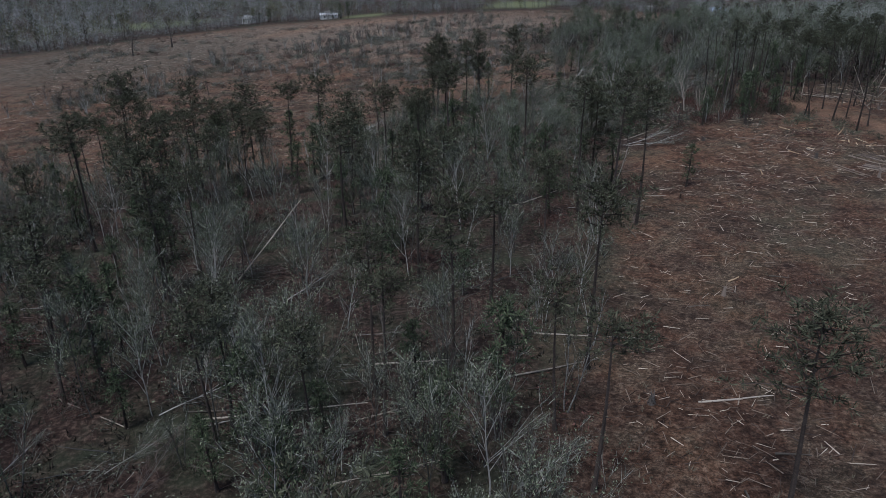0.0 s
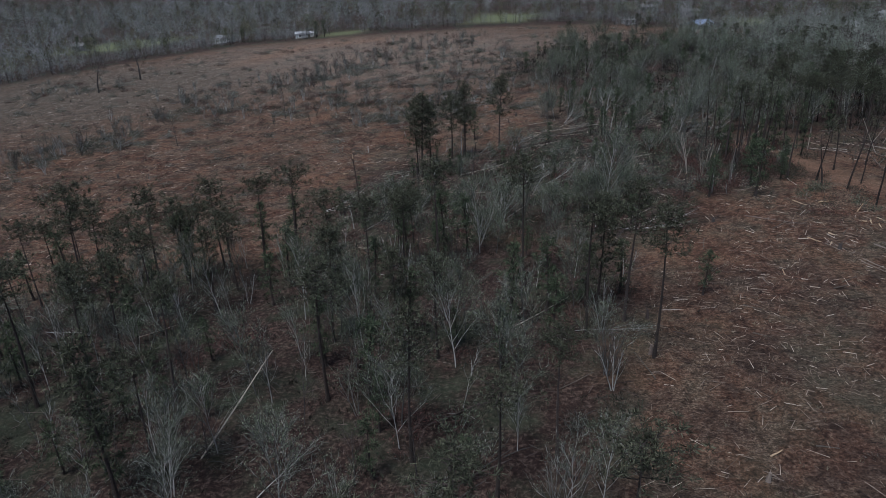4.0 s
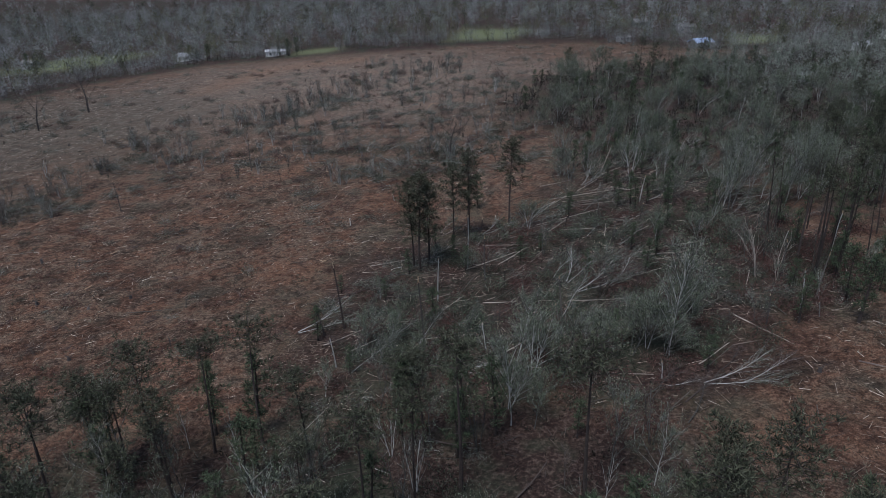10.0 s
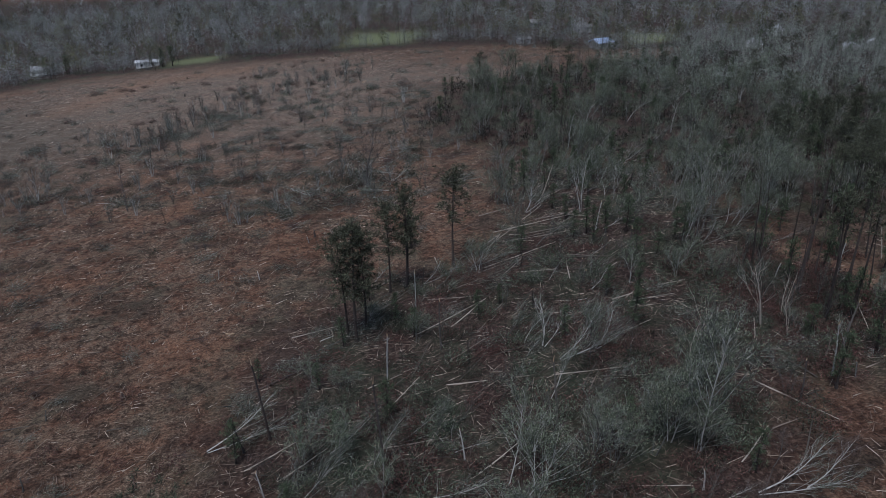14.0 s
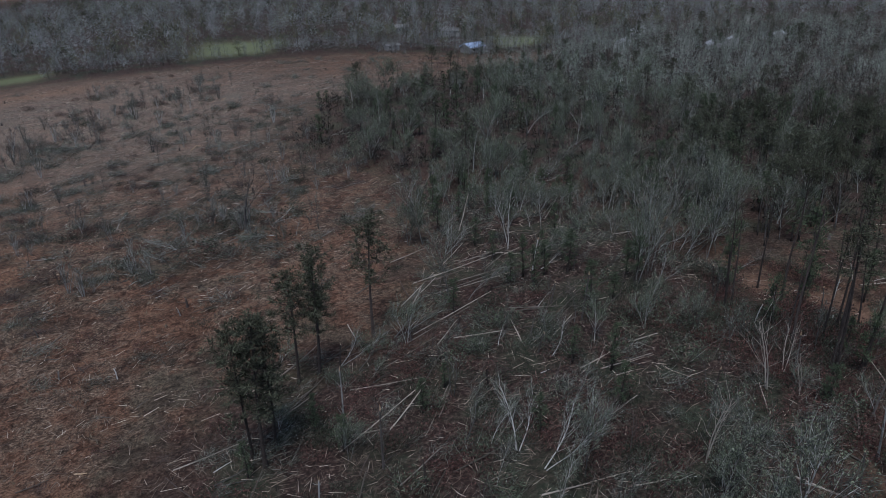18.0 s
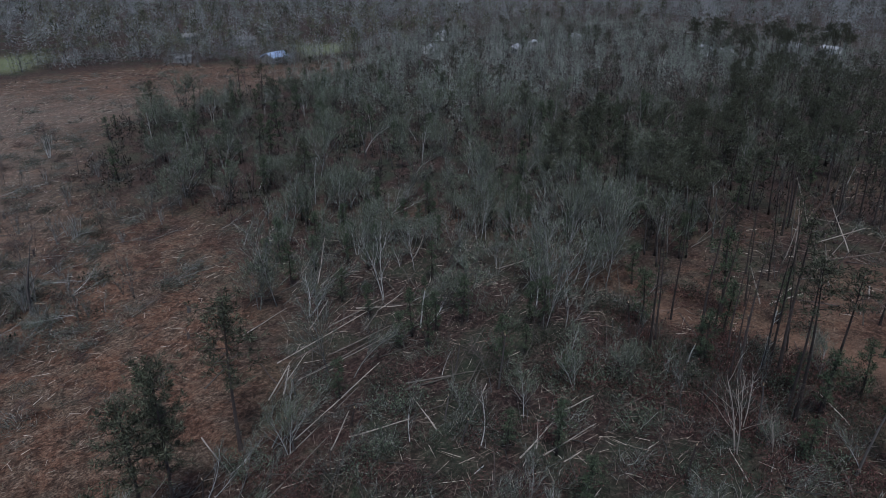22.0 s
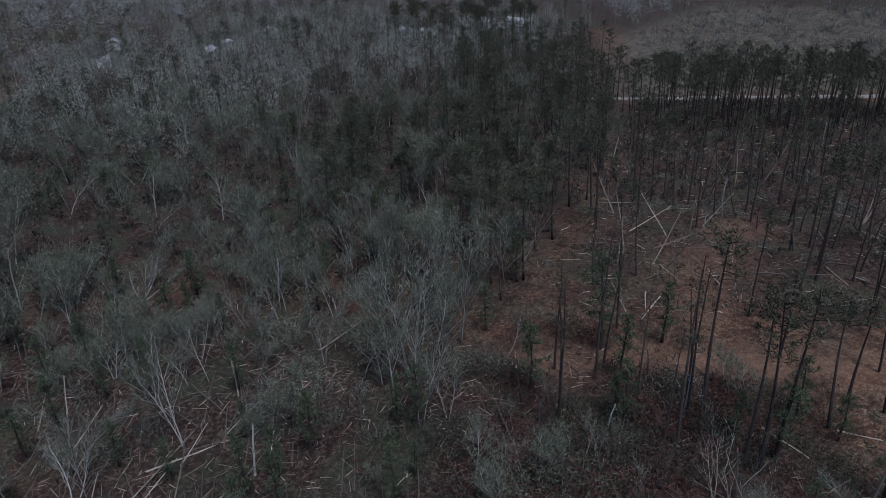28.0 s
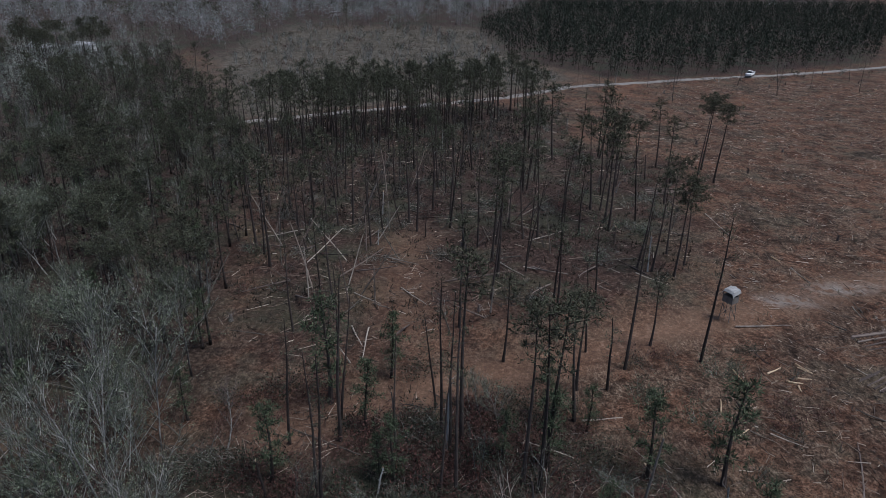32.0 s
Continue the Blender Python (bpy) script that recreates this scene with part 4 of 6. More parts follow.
# lone pines of the wrecked strip and along the track
for x, y, h in ((-3.5, 103.8, 14.0), (-4.3, 105.5, 12.6), (-2.3, 106, 12), (1.5, 114.6, 12), (3.9, 116, 9.1), (3.6, 115, 13.4), (10.4, 119, 13.5), (44.8, 104.8, 11.2), (50.4, 106.8, 10.2), (50, 103.3, 12.6),
                (43.7, 96.2, 13.5), (58, 103.3, 10), (49.5, 96.3, 11.7), (45, 90, 12.7), (47.5, 96, 12), (43.7, 91.9, 13.3), (43, 91, 13.5), (52.4, 103.2, 10.6), (48.5, 95, 14.6), (43.6, 104.5, 12.2),
                (54.5, 80.9, 13), (54.7, 74.4, 12.8)):
    pine(x, y, h, kind=BUSHY[dice.randrange(2)] if x < 42 else POLES[dice.randrange(3)] if y > 95 or x > 54 else SLIM[dice.randrange(3)])
for x, y, h in ((76.4, 67.3, 10.8), (70.4, 69.3, 10.7), (73.1, 66.9, 9.5), (93, 70.2, 12.3), (87.3, 70.4, 13.7), (116.3, 71, 8.7), (110, 45.9, 11.9), (102.5, 47.8, 11.6), (111, 56.7, 8), (107, 48, 11.5)):
    pine(x, y, h, lean=dice.uniform(-5, 5))
for x, y, h in SLENDER:
    pine(x, y, h, lean=dice.uniform(-4, 4), kind=POLES[dice.randrange(3)] if dice.random() < 0.75 else SLIM[dice.randrange(3)])
for x, y, k in ((41.6, 79.5, 1.1), (26, 53.2, 0.7), (18.1, 54.7, 0.85), (54.5, 104, 1.3), (6.1, 127.4, 0.85), (-22, 70, 1.1), (-7, 57, 1.0), (35.9, 80.4, 0.8)):
    YOUNG[dice.randrange(3)].stand(x, y, k, dice.uniform(0, 360))
for x, y in scatter(NEAR_WOOD, 120, 2.6, 5, lambda x, y: y > -30 and x > -50):
    YOUNG[dice.randrange(3)].stand(x, y, dice.uniform(0.5, 1.25), dice.uniform(0, 360))
for x, y in scatter(NEAR_WOOD, 430, 1.7, 8, lambda x, y: y > -34):
    k = SAPLING[dice.randrange(4)] if dice.random() < 0.55 else BARE[(0, 1, 2, 1, 2)[dice.randrange(5)]]
    k.stand(x, y, dice.uniform(0.7, 1.1), dice.uniform(0, 360), dice.uniform(-8, 8))

for x, y, k in ((3.9, 7.2, 1.3), (4.8, 6.6, 1.1), (3.0, 7.9, 1.2), (-16.2, 6.9, 1.0), (-17.2, 7.6, 1.2)):
    fell(FALLEN[0], x, y, dice.gauss(-40, 25), k * 0.45, dice.uniform(15, 40))
# hardwoods and broken trunks of the wrecked strip
for x, y, h, i in ((4.5, 67.8, 9.5, 2), (1.3, 42.6, 8, 1), (21.2, 76.6, 11.5, 2), (17.6, 90.4, 6.8, 1), (23.9, 83.2, 8, 1), (9.7, 72.6, 8.2, 0), (20.4, 121.8, 8.6, 0), (43.5, 116.3, 12, 3), (55.6, 120, 10.2, 1),
                   (25, 132, 7.5, 0), (32.5, 130.8, 8.4, 3), (53.4, 139.5, 8.5, 1), (51.4, 115.6, 10, 2), (40.1, 114.1, 8.2, 3), (34.4, 154.8, 7.7, 0), (39.3, 150.2, 8.5, 1), (62.7, 128.4, 7.5, 2), (23.4, 138, 9.6, 0),
                   (64.3, 131.4, 8.8, 1), (60.4, 121.8, 7.6, 3), (47.9, 123.4, 6.8, 0), (49.6, 123.3, 6.6, 3), (64.3, 128.6, 7.5, 2)):
    BARE[i].stand(x, y, h / 8, dice.uniform(0, 360), dice.uniform(-4, 6))
for x, y, h, i in ((-3, 82.5, 8, 0), (-12.3, 89, 8, 2), (4.9, 99, 6, 0), (11.8, 82.9, 6.7, 0), (-1.3, 94, 6, 1), (30.3, 110.3, 5.3, 0), (2.9, 103.2, 7.4, 1), (18.4, 115.3, 1.9, 2), (13.5, 116, 3, 0), (31.9, 123.4, 4.3, 1),
                   (-38.8, 159.9, 6.5, 0), (-58.5, 140.3, 5.6, 0), (36.9, 82.2, 5, 1), (40.3, 85.4, 5.6, 0), (47.7, 96.2, 6, 1), (39.6, 92.2, 4.2, 0)):
    SNAGS[i].stand(x, y, h / 6, dice.uniform(0, 360), dice.uniform(-4, 4), wide=0.7)
PALE.stand(36.6, 92.1, 0.85, 60, 8)
PALE.stand(26.2, 87.6, 0.8, 200, 12)
PALE.stand(39.8, 93.4, 0.55, 300, 4)
PALE.stand(38.2, 90.2, 0.5, 20, 10)
PALE.stand(45.1, 104.8, 0.4, 110, 0)
PALE.stand(40.6, 99.7, 0.5, 240, 14)
BROAD.stand(2.6, 155.5, 1.0, 30)
BROAD.stand(-102, 228, 1.3, 200, label="lone dark bare tree in the open field")
BROAD.stand(-107, 208, 1.1, 80, label="lone dark bare tree in the open field")
for x, y in scatter(WRECK, 16, 5, 12, clear_of_tracks):
    BENT[dice.randrange(3)].stand(x, y, dice.uniform(0.5, 0.9), dice.gauss(-60, 24), dice.uniform(-10, 10))
for x, y in scatter(WRECK, 34, 3.5, 13, clear_of_tracks):
    SAPLING[dice.randrange(4)].stand(x, y, dice.uniform(0.4, 0.9), dice.uniform(0, 360), dice.uniform(-14, 14))
for x, y in scatter(WRECK, 36, 5, 14, clear_of_tracks):
    SNAGS[dice.randrange(3)].stand(x, y, dice.uniform(0.2, 0.6), dice.uniform(0, 360), dice.uniform(-6, 6), wide=0.6)
DENSE_WRECK = [(22, 110), (48, 108), (60, 120), (60, 143), (40, 161), (26, 153), (22, 130)]
for x, y in scatter(DENSE_WRECK, 24, 5, 18, clear_of_tracks):
    YOUNG[dice.randrange(3)].stand(x, y, dice.uniform(0.4, 0.9), dice.uniform(0, 360))
CROWNS = [(44, 112), (60, 118), (66, 130), (60, 143), (40, 161), (27, 156), (32, 138), (42, 126)]
for x, y in scatter(CROWNS, 48, 3, 15, clear_of_tracks):
    k = BARE[dice.randrange(4)] if dice.random() < 0.4 else BENT[dice.randrange(3)]
    k.stand(x, y, dice.uniform(0.45, 0.9), dice.gauss(-62, 28), dice.uniform(-48, -4))
for x, y in ((36.0, 156.1), (42.4, 155.0), (53.4, 137.3), (61.7, 129.4), (64.8, 123.9), (43.0, 120.6), (38.5, 143.8), (21.5, 141.5), (35.6, 122.7), (50.4, 118.5), (6.2, 76.3), (5.0, 69.1), (21.5, 77), (24, 83), (14.5, 77.5), (17, 78)):
    for _ in range(2):
        HAZY[dice.randrange(3)].stand(x + dice.gauss(0, 1.4), y + dice.gauss(0, 1.4), dice.uniform(0.8, 1.25), dice.gauss(-62, 30), dice.uniform(-12, 4))
for x, y in scatter(CROWNS, 34, 3.4, 114, clear_of_tracks) + scatter(WRECK, 34, 5, 115, clear_of_tracks):
    HAZY[dice.randrange(3)].stand(x, y, dice.uniform(0.35, 0.85), dice.gauss(-62, 40), dice.uniform(-25, 4))
for x, y in scatter(WRECK, 72, 2.8, 16, clear_of_tracks):
    fell(FALLEN[dice.randrange(3)], x, y, dice.gauss(-60, 18), dice.uniform(0.5, 1.0), dice.uniform(2, 14))
for x, y in scatter(NEAR_WOOD, 34, 6, 17, lambda x, y: y > -25):
    fell(FALLEN[dice.randrange(3)], x, y, dice.gauss(-80, 50), dice.uniform(0.5, 0.9), dice.uniform(2, 12))

# pine stand beyond the track
for x, y in scatter(STAND, 125, 3.4, 20, lambda x, y: clear_of_tracks(x, y) and (y > 80 or dice.random() < 0.3)):
    pine(x, y, dice.uniform(9.5, 13), lean=dice.uniform(-6, 6), kind=(SLIM + POLES)[dice.randrange(6)] if dice.random() < 0.85 else LIGHT_PINES[dice.randrange(3)])
for x, y in scatter(STAND, 40, 5, 21, clear_of_tracks):
    SAPLING[dice.randrange(4)].stand(x, y, dice.uniform(0.5, 0.9), dice.uniform(0, 360), dice.uniform(-8, 8))
for x, y in scatter(STAND, 34, 5, 22, clear_of_tracks):
    SNAGS[dice.randrange(3)].stand(x, y, dice.uniform(0.3, 0.7), dice.uniform(0, 360), dice.uniform(-12, 12), wide=0.6)
for x, y in scatter([(62, 90), (66, 106), (88, 112), (104, 100), (96, 78), (76, 72)], 34, 3, 26):
    a, L = radians(dice.gauss(200, 60)), dice.uniform(4, 7.5)
    lie(LOGS[dice.randrange(2)], x, y, x + L * math.cos(a) * 0.85, y + L * math.sin(a) * 0.85, 7, dice.uniform(0.3, 3.5))
for x, y in scatter([(66, 92), (72, 108), (92, 112), (112, 100), (100, 80), (80, 78)], 34, 3, 19):
    a, L = dice.uniform(0, 6.28), dice.uniform(1.5, 4)
    lie(LOGS[dice.randrange(2)], x, y, x + L * math.cos(a), y + L * math.sin(a), 7, dice.uniform(3.0, 6.5))
# the dark row of pines before the road
for x, y in scatter([(126, 112), (151, 117), (166, 76), (171, 62), (150, 60), (138, 82)], 95, 2.6, 56, lambda x, y: off_line(x, y, ROAD) > 4):
    pine(x, y, dice.uniform(9.5, 12.5), kind=LIGHT_PINES[dice.randrange(3)])
for x, y in scatter([(122, 112), (160, 124), (200, 150), (192, 176), (150, 162), (112, 132)], 60, 3, 66):
    pine(x, y, dice.uniform(9, 12.5), kind=LIGHT_PINES[dice.randrange(3)])
for x, y in scatter([(62, 114), (92, 114), (122, 116), (120, 142), (88, 150), (62, 140)], 60, 3, 67):
    pine(x, y, dice.uniform(7, 11))
for x, y in scatter([(58, 113), (92, 113), (124, 116), (126, 150), (96, 166), (60, 142)], 14, 5, 110):
    pine(x, y, dice.uniform(7, 11), kind=BUSHY[dice.randrange(2)])
# tall pines before the homes in the wood
for x, y in scatter([(212, 212), (232, 216), (266, 190), (270, 172), (240, 176)], 34, 4, 122):
    pine(x, y, dice.uniform(10.5, 15), kind=PINES[dice.randrange(6)])
# eastern wood
for x, y in scatter([(22, 168), (44, 156), (58, 142), (60, 122), (92, 118), (120, 150), (110, 230), (62, 240), (36, 228)], 120, 4, 116, clear_of_tracks):
    HAZY[dice.randrange(3)].stand(x, y, dice.uniform(0.7, 1.5), dice.uniform(0, 360), dice.uniform(-12, 12))
for x, y in scatter(NEAR_WOOD, 46, 4, 117, lambda x, y: y > -20 and x > -45):
    HAZY[dice.randrange(3)].stand(x, y, dice.uniform(0.7, 1.4), dice.uniform(0, 360), dice.uniform(-12, 12))
for x, y in scatter(EAST_WOOD, 95, 6, 23, clear_of_tracks):
    pine(x, y, dice.uniform(6, 11), kind=LIGHT_PINES[dice.randrange(3)])
for x, y in scatter(EAST_WOOD, 480, 3.2, 24, clear_of_tracks):
    WOODLAND[dice.randrange(4)].stand(x, y, dice.uniform(0.55, 1.0), dice.uniform(0, 360), dice.uniform(-8, 8))
for x, y in scatter([(22, 190), (40, 160), (60, 140), (90, 150), (100, 220), (60, 232), (34, 224)], 45, 4, 25):
    BENT[dice.randrange(3)].stand(x, y, dice.uniform(0.7, 1.1), dice.gauss(-80, 40), dice.uniform(-10, 10))

# thicket between the wrecked strip and the pine stand, and under the eastern wood's edge
THICKET = [(56, 114), (66, 115), (88, 115), (118, 115), (158, 126), (158, 165), (115, 175), (83, 165), (58, 145)]
for x, y in scatter(THICKET, 70, 4, 27):
    YOUNG[dice.randrange(3)].stand(x, y, dice.uniform(0.5, 1.0), dice.uniform(0, 360))
for x, y in scatter(THICKET, 150, 3, 28):
    k = WOODLAND[dice.randrange(4)] if dice.random() < 0.6 else BARE[dice.randrange(4)]
    k.stand(x, y, dice.uniform(0.55, 0.95), dice.uniform(0, 360), dice.uniform(-10, 10))
NORTH_EDGE = [(16, 196), (40, 165), (78, 170), (115, 206), (118, 258), (60, 240), (34, 232)]
for x, y in scatter(NORTH_EDGE, 60, 5, 29):
    YOUNG[dice.randrange(3)].stand(x, y, dice.uniform(0.5, 1.0), dice.uniform(0, 360), dice.uniform(-8, 8))

# open field: hedge line, clumps of brush, lone saplings
HEDGE = [(-92, 120), (-83, 140), (-75, 160), (-48, 194), (-39, 211), (-25, 230), (-8, 258), (12, 275)]
for (ax, ay), (bx, by) in zip(HEDGE, HEDGE[1:]):
    for i in range(16):
        s = dice.random()
        x, y = ax + (bx - ax) * s + dice.gauss(0, 5), ay + (by - ay) * s + dice.gauss(0, 5)
        k = SAPLING[dice.randrange(4)] if i < 5 else BRUSH[dice.randrange(3)]
        k.stand(x, y, dice.uniform(0.6, 1.0) if i < 5 else dice.uniform(0.6, 1.2), dice.uniform(0, 360), dice.uniform(-6, 6))
FIELD = [(-80, 68), (-15, 74), (-15, 102), (-6, 119), (23, 140), (28, 166), (16, 196), (34, 236), (66, 250), (120, 276), (84, 318), (-4, 312), (-60, 306), (-140, 290), (-150, 240), (-110, 160)]
MIDFIELD = [(-45, 154), (-10, 144), (20, 150), (26, 168), (12, 196), (30, 238), (0, 262), (-40, 230)]
for x, y in scatter(MIDFIELD, 190, 3, 31):
    r = dice.random()
    if r < 0.3:
        SAPLING[dice.randrange(4)].stand(x, y, dice.uniform(0.5, 1.0), dice.uniform(0, 360), dice.uniform(-10, 10))
    elif r < 0.42:
        fell(FALLEN[dice.randrange(3)], x, y, dice.gauss(-60, 60), dice.uniform(0.4, 0.8))
    elif r < 0.7:
        BRUSH[dice.randrange(3)].stand(x, y, dice.uniform(0.5, 1.2), dice.uniform(0, 360), dice.uniform(-10, 10))
    else:
        BUSHES[(1, 2, 4)[dice.randrange(3)]].stand(x, y, dice.uniform(0.8, 1.6), dice.uniform(0, 360))
for x, y in ((-3, 152), (0, 158), (6, 152), (7, 157), (-6, 150), (3, 161), (9, 160), (-9, 152)):
    fell(FALLEN[dice.randrange(3)], x, y, dice.uniform(0, 360), dice.uniform(0.5, 0.8))
    BUSHES[dice.randrange(5)].stand(x + 1, y - 1, dice.uniform(1.6, 2.6), dice.uniform(0, 360))
CLUMPS = [(-42, 205), (-52, 203), (-24, 248), (-29, 181), (-21, 169), (2, 165), (11, 172), (-8, 185), (-28, 222), (-3, 212),
          (19, 198), (-43, 172), (-68, 201), (-74, 187), (-12, 147), (-3, 160), (6, 157), (-18, 277), (-54, 168), (-34, 173),
          (21, 175), (29, 177), (-129, 229), (-109, 213), (-84, 137), (-77, 140), (-73, 151), (-68, 183), (-131, 214), (-60, 171)]
for cx, cy in CLUMPS:
    for i in range(15):
        x, y = cx + dice.gauss(0, 4.0), cy + dice.gauss(0, 4.0)
        if i < 3:
            BRUSH[(0, 1, 2, 2)[dice.randrange(4)]].stand(x, y, dice.uniform(0.5, 1.0), dice.uniform(0, 360), dice.uniform(-8, 8))
        elif i < 7:
            THICK[(0, 0, 1)[dice.randrange(3)]].stand(x, y, dice.uniform(0.6, 1.2), dice.uniform(0, 360))
        elif i < 10:
            fell(FALLEN[dice.randrange(3)], x, y, dice.gauss(-60, 40), dice.uniform(0.35, 0.7), dice.uniform(2, 10))
        else:
            HEAPS[(0, 1, 2)[dice.randrange(3)]].stand(x, y, dice.uniform(0.6, 1.1), dice.uniform(0, 360), wide=dice.uniform(0.9, 1.4))
for x, y in scatter([(-70, 84), (-15, 78), (-12, 104), (18, 140), (12, 172), (-60, 168), (-80, 120)], 70, 4, 111):
    THICK[(0, 1, 1)[dice.randrange(3)]].stand(x, y, dice.uniform(0.5, 1.1), dice.uniform(0, 360))
EDGE = [(36, 84), (46, 84), (58, 92), (57, 112), (48, 112), (40, 100)]
for x, y in scatter(EDGE, 9, 4, 68, clear_of_tracks):
    YOUNG[dice.randrange(3)].stand(x, y, dice.uniform(0.5, 1.0), dice.uniform(0, 360))
for x, y in scatter(EDGE, 60, 2.0, 69, clear_of_tracks):
    THICK[(0, 1, 1)[dice.randrange(3)]].stand(x, y, dice.uniform(0.7, 1.3), dice.uniform(0, 360))
for x, y in scatter(WRECK, 70, 2.6, 58, clear_of_tracks):
    THICK[(0, 1, 1, 1)[dice.randrange(4)]].stand(x, y, dice.uniform(0.6, 1.2), dice.uniform(0, 360))
for x, y in scatter([(-14, 74), (20, 68), (42, 84), (52, 98), (50, 118), (30, 128), (0, 112)], 100, 2.4, 38, clear_of_tracks):
    THICK[(0, 2, 2)[dice.randrange(3)]].stand(x, y, dice.uniform(0.7, 1.5), dice.uniform(0, 360))
for x, y in scatter(WRECK, 40, 3.4, 39, clear_of_tracks):
    YOUNG[dice.randrange(3)].stand(x, y, dice.uniform(0.35, 0.8), dice.uniform(0, 360))
for x, y in scatter([(40, 86), (56, 92), (57, 108), (50, 114), (34, 108)], 46, 2.2, 112, clear_of_tracks):
    THICK[(1, 1, 0)[dice.randrange(3)]].stand(x, y, dice.uniform(0.8, 1.4), dice.uniform(0, 360))
for x, y in scatter(STAND, 80, 3, 40, clear_of_tracks):
    THICK[(0, 2, 2, 1)[dice.randrange(4)]].stand(x, y, dice.uniform(0.6, 1.2), dice.uniform(0, 360))
for x, y in scatter(NEAR_WOOD, 90, 3, 59, lambda x, y: y > -20 and x > -50):
    THICK[(0, 0, 1, 2)[dice.randrange(4)]].stand(x, y, dice.uniform(0.7, 1.6), dice.uniform(0, 360))
for x, y in scatter([(38, 78), (47, 86), (57, 92), (58, 70), (48, 66)], 34, 2.2, 60, clear_of_tracks):
    (THICK[dice.randrange(3)] if dice.random() < 0.4 else BUSHES[dice.randrange(5)]).stand(x, y, dice.uniform(0.5, 1.1), dice.uniform(0, 360))
DRIFTS = [(-38, 205), (-20, 196), (-2, 186), (10, 170), (-14, 170), (-30, 186), (6, 200), (18, 214), (-8, 226), (-26, 216), (-50, 186), (0, 150), (14, 150), (-20, 150), (24, 226), (10, 240), (-60, 150), (-70, 168)]
for cx, cy in DRIFTS:
    turn = dice.gauss(20, 25)
    ca, sa = math.cos(radians(turn)), math.sin(radians(turn))
    for i in range(17):
        u, v = dice.gauss(0, 7.5), dice.gauss(0, 2.2)
        x, y = cx + u * ca - v * sa, cy + u * sa + v * ca
        if i < 10:
            HEAPS[(0, 0, 1, 3)[dice.randrange(4)]].stand(x, y, dice.uniform(0.5, 1.1), turn, wide=dice.uniform(0.7, 1.3))
        elif i < 13:
            fell(FALLEN[dice.randrange(3)], x, y, dice.gauss(-60, 30), dice.uniform(0.35, 0.7), dice.uniform(2, 14))
        elif i < 15:
            BENT[dice.randrange(3)].stand(x, y, dice.uniform(0.35, 0.6), dice.gauss(-60, 30), dice.uniform(-35, 0))
        else:
            THICK[(0, 1, 0)[dice.randrange(3)]].stand(x, y, dice.uniform(0.5, 1.1), dice.uniform(0, 360))
for x, y in scatter([(-75, 75), (-16, 78), (-14, 104), (-4, 120), (22, 142), (-40, 150), (-80, 130)], 90, 4, 126):
    HEAPS[(0, 2, 2)[dice.randrange(3)]].stand(x, y, dice.uniform(0.2, 0.45), dice.gauss(15, 30), wide=dice.uniform(0.4, 0.9))
DARK_SIDE = [(-12, 76), (20, 70), (42, 82), (55, 96), (50, 113), (30, 114), (8, 116), (-12, 100)]
for x, y in scatter(DARK_SIDE, 170, 1.9, 127, clear_of_tracks):
    THICK[(1, 1, 1, 0, 0)[dice.randrange(5)]].stand(x, y, dice.uniform(0.6, 1.3), dice.uniform(0, 360), wide=dice.uniform(0.8, 1.5))
for x, y in scatter(WRECK, 70, 2.6, 123, clear_of_tracks) + scatter(STAND, 45, 4, 124, clear_of_tracks):
    HEAPS[(0, 1, 1, 3)[dice.randrange(4)]].stand(x, y, dice.uniform(0.35, 0.8), dice.gauss(30, 25), wide=dice.uniform(0.6, 1.3))
for x, y in scatter(STAND, 30, 5, 125, clear_of_tracks):
    HAZY[dice.randrange(3)].stand(x, y, dice.uniform(0.4, 0.9), dice.uniform(0, 360), dice.uniform(-15, 15))
for x, y in scatter(MIDFIELD, 60, 4, 51) + scatter(WRECK, 45, 3, 52, clear_of_tracks) + scatter(NEAR_WOOD, 60, 5, 53, lambda x, y: y > -15) + scatter(FIELD, 190, 4, 54) + scatter(STAND, 40, 5, 55, clear_of_tracks):
    HEAPS[dice.randrange(4)].stand(x, y, dice.uniform(0.7, 1.4), dice.gauss(0, 60), wide=dice.uniform(0.7, 1.4))
for (ax, ay), (bx, by) in zip(HEDGE, HEDGE[1:]):
    for i in range(8):
        k = dice.random()
        HEAPS[dice.randrange(4)].stand(ax + (bx - ax) * k + dice.gauss(0, 5), ay + (by - ay) * k + dice.gauss(0, 5), dice.uniform(0.8, 1.6), dice.uniform(0, 360))
for x, y in scatter(FIELD, 150, 4, 32):
    BUSHES[dice.randrange(5)].stand(x, y, dice.uniform(0.5, 1.2), dice.uniform(0, 360))
for x, y in scatter(WRECK, 60, 2.2, 33, clear_of_tracks):
    BUSHES[dice.randrange(5)].stand(x, y, dice.uniform(0.6, 1.5), dice.uniform(0, 360))
for x, y in scatter(NEAR_WOOD, 200, 1.8, 34, lambda x, y: y > -30):
    BUSHES[dice.randrange(5)].stand(x, y, dice.uniform(0.6, 1.4), dice.uniform(0, 360))
for x, y in scatter(STAND, 130, 2.4, 35, clear_of_tracks):
    BUSHES[dice.randrange(5)].stand(x, y, dice.uniform(0.6, 1.4), dice.uniform(0, 360))
for x, y in scatter(EAST_WOOD, 60, 6, 36, clear_of_tracks):
    BUSHES[dice.randrange(5)].stand(x, y, dice.uniform(1.4, 3.0), dice.uniform(0, 360))
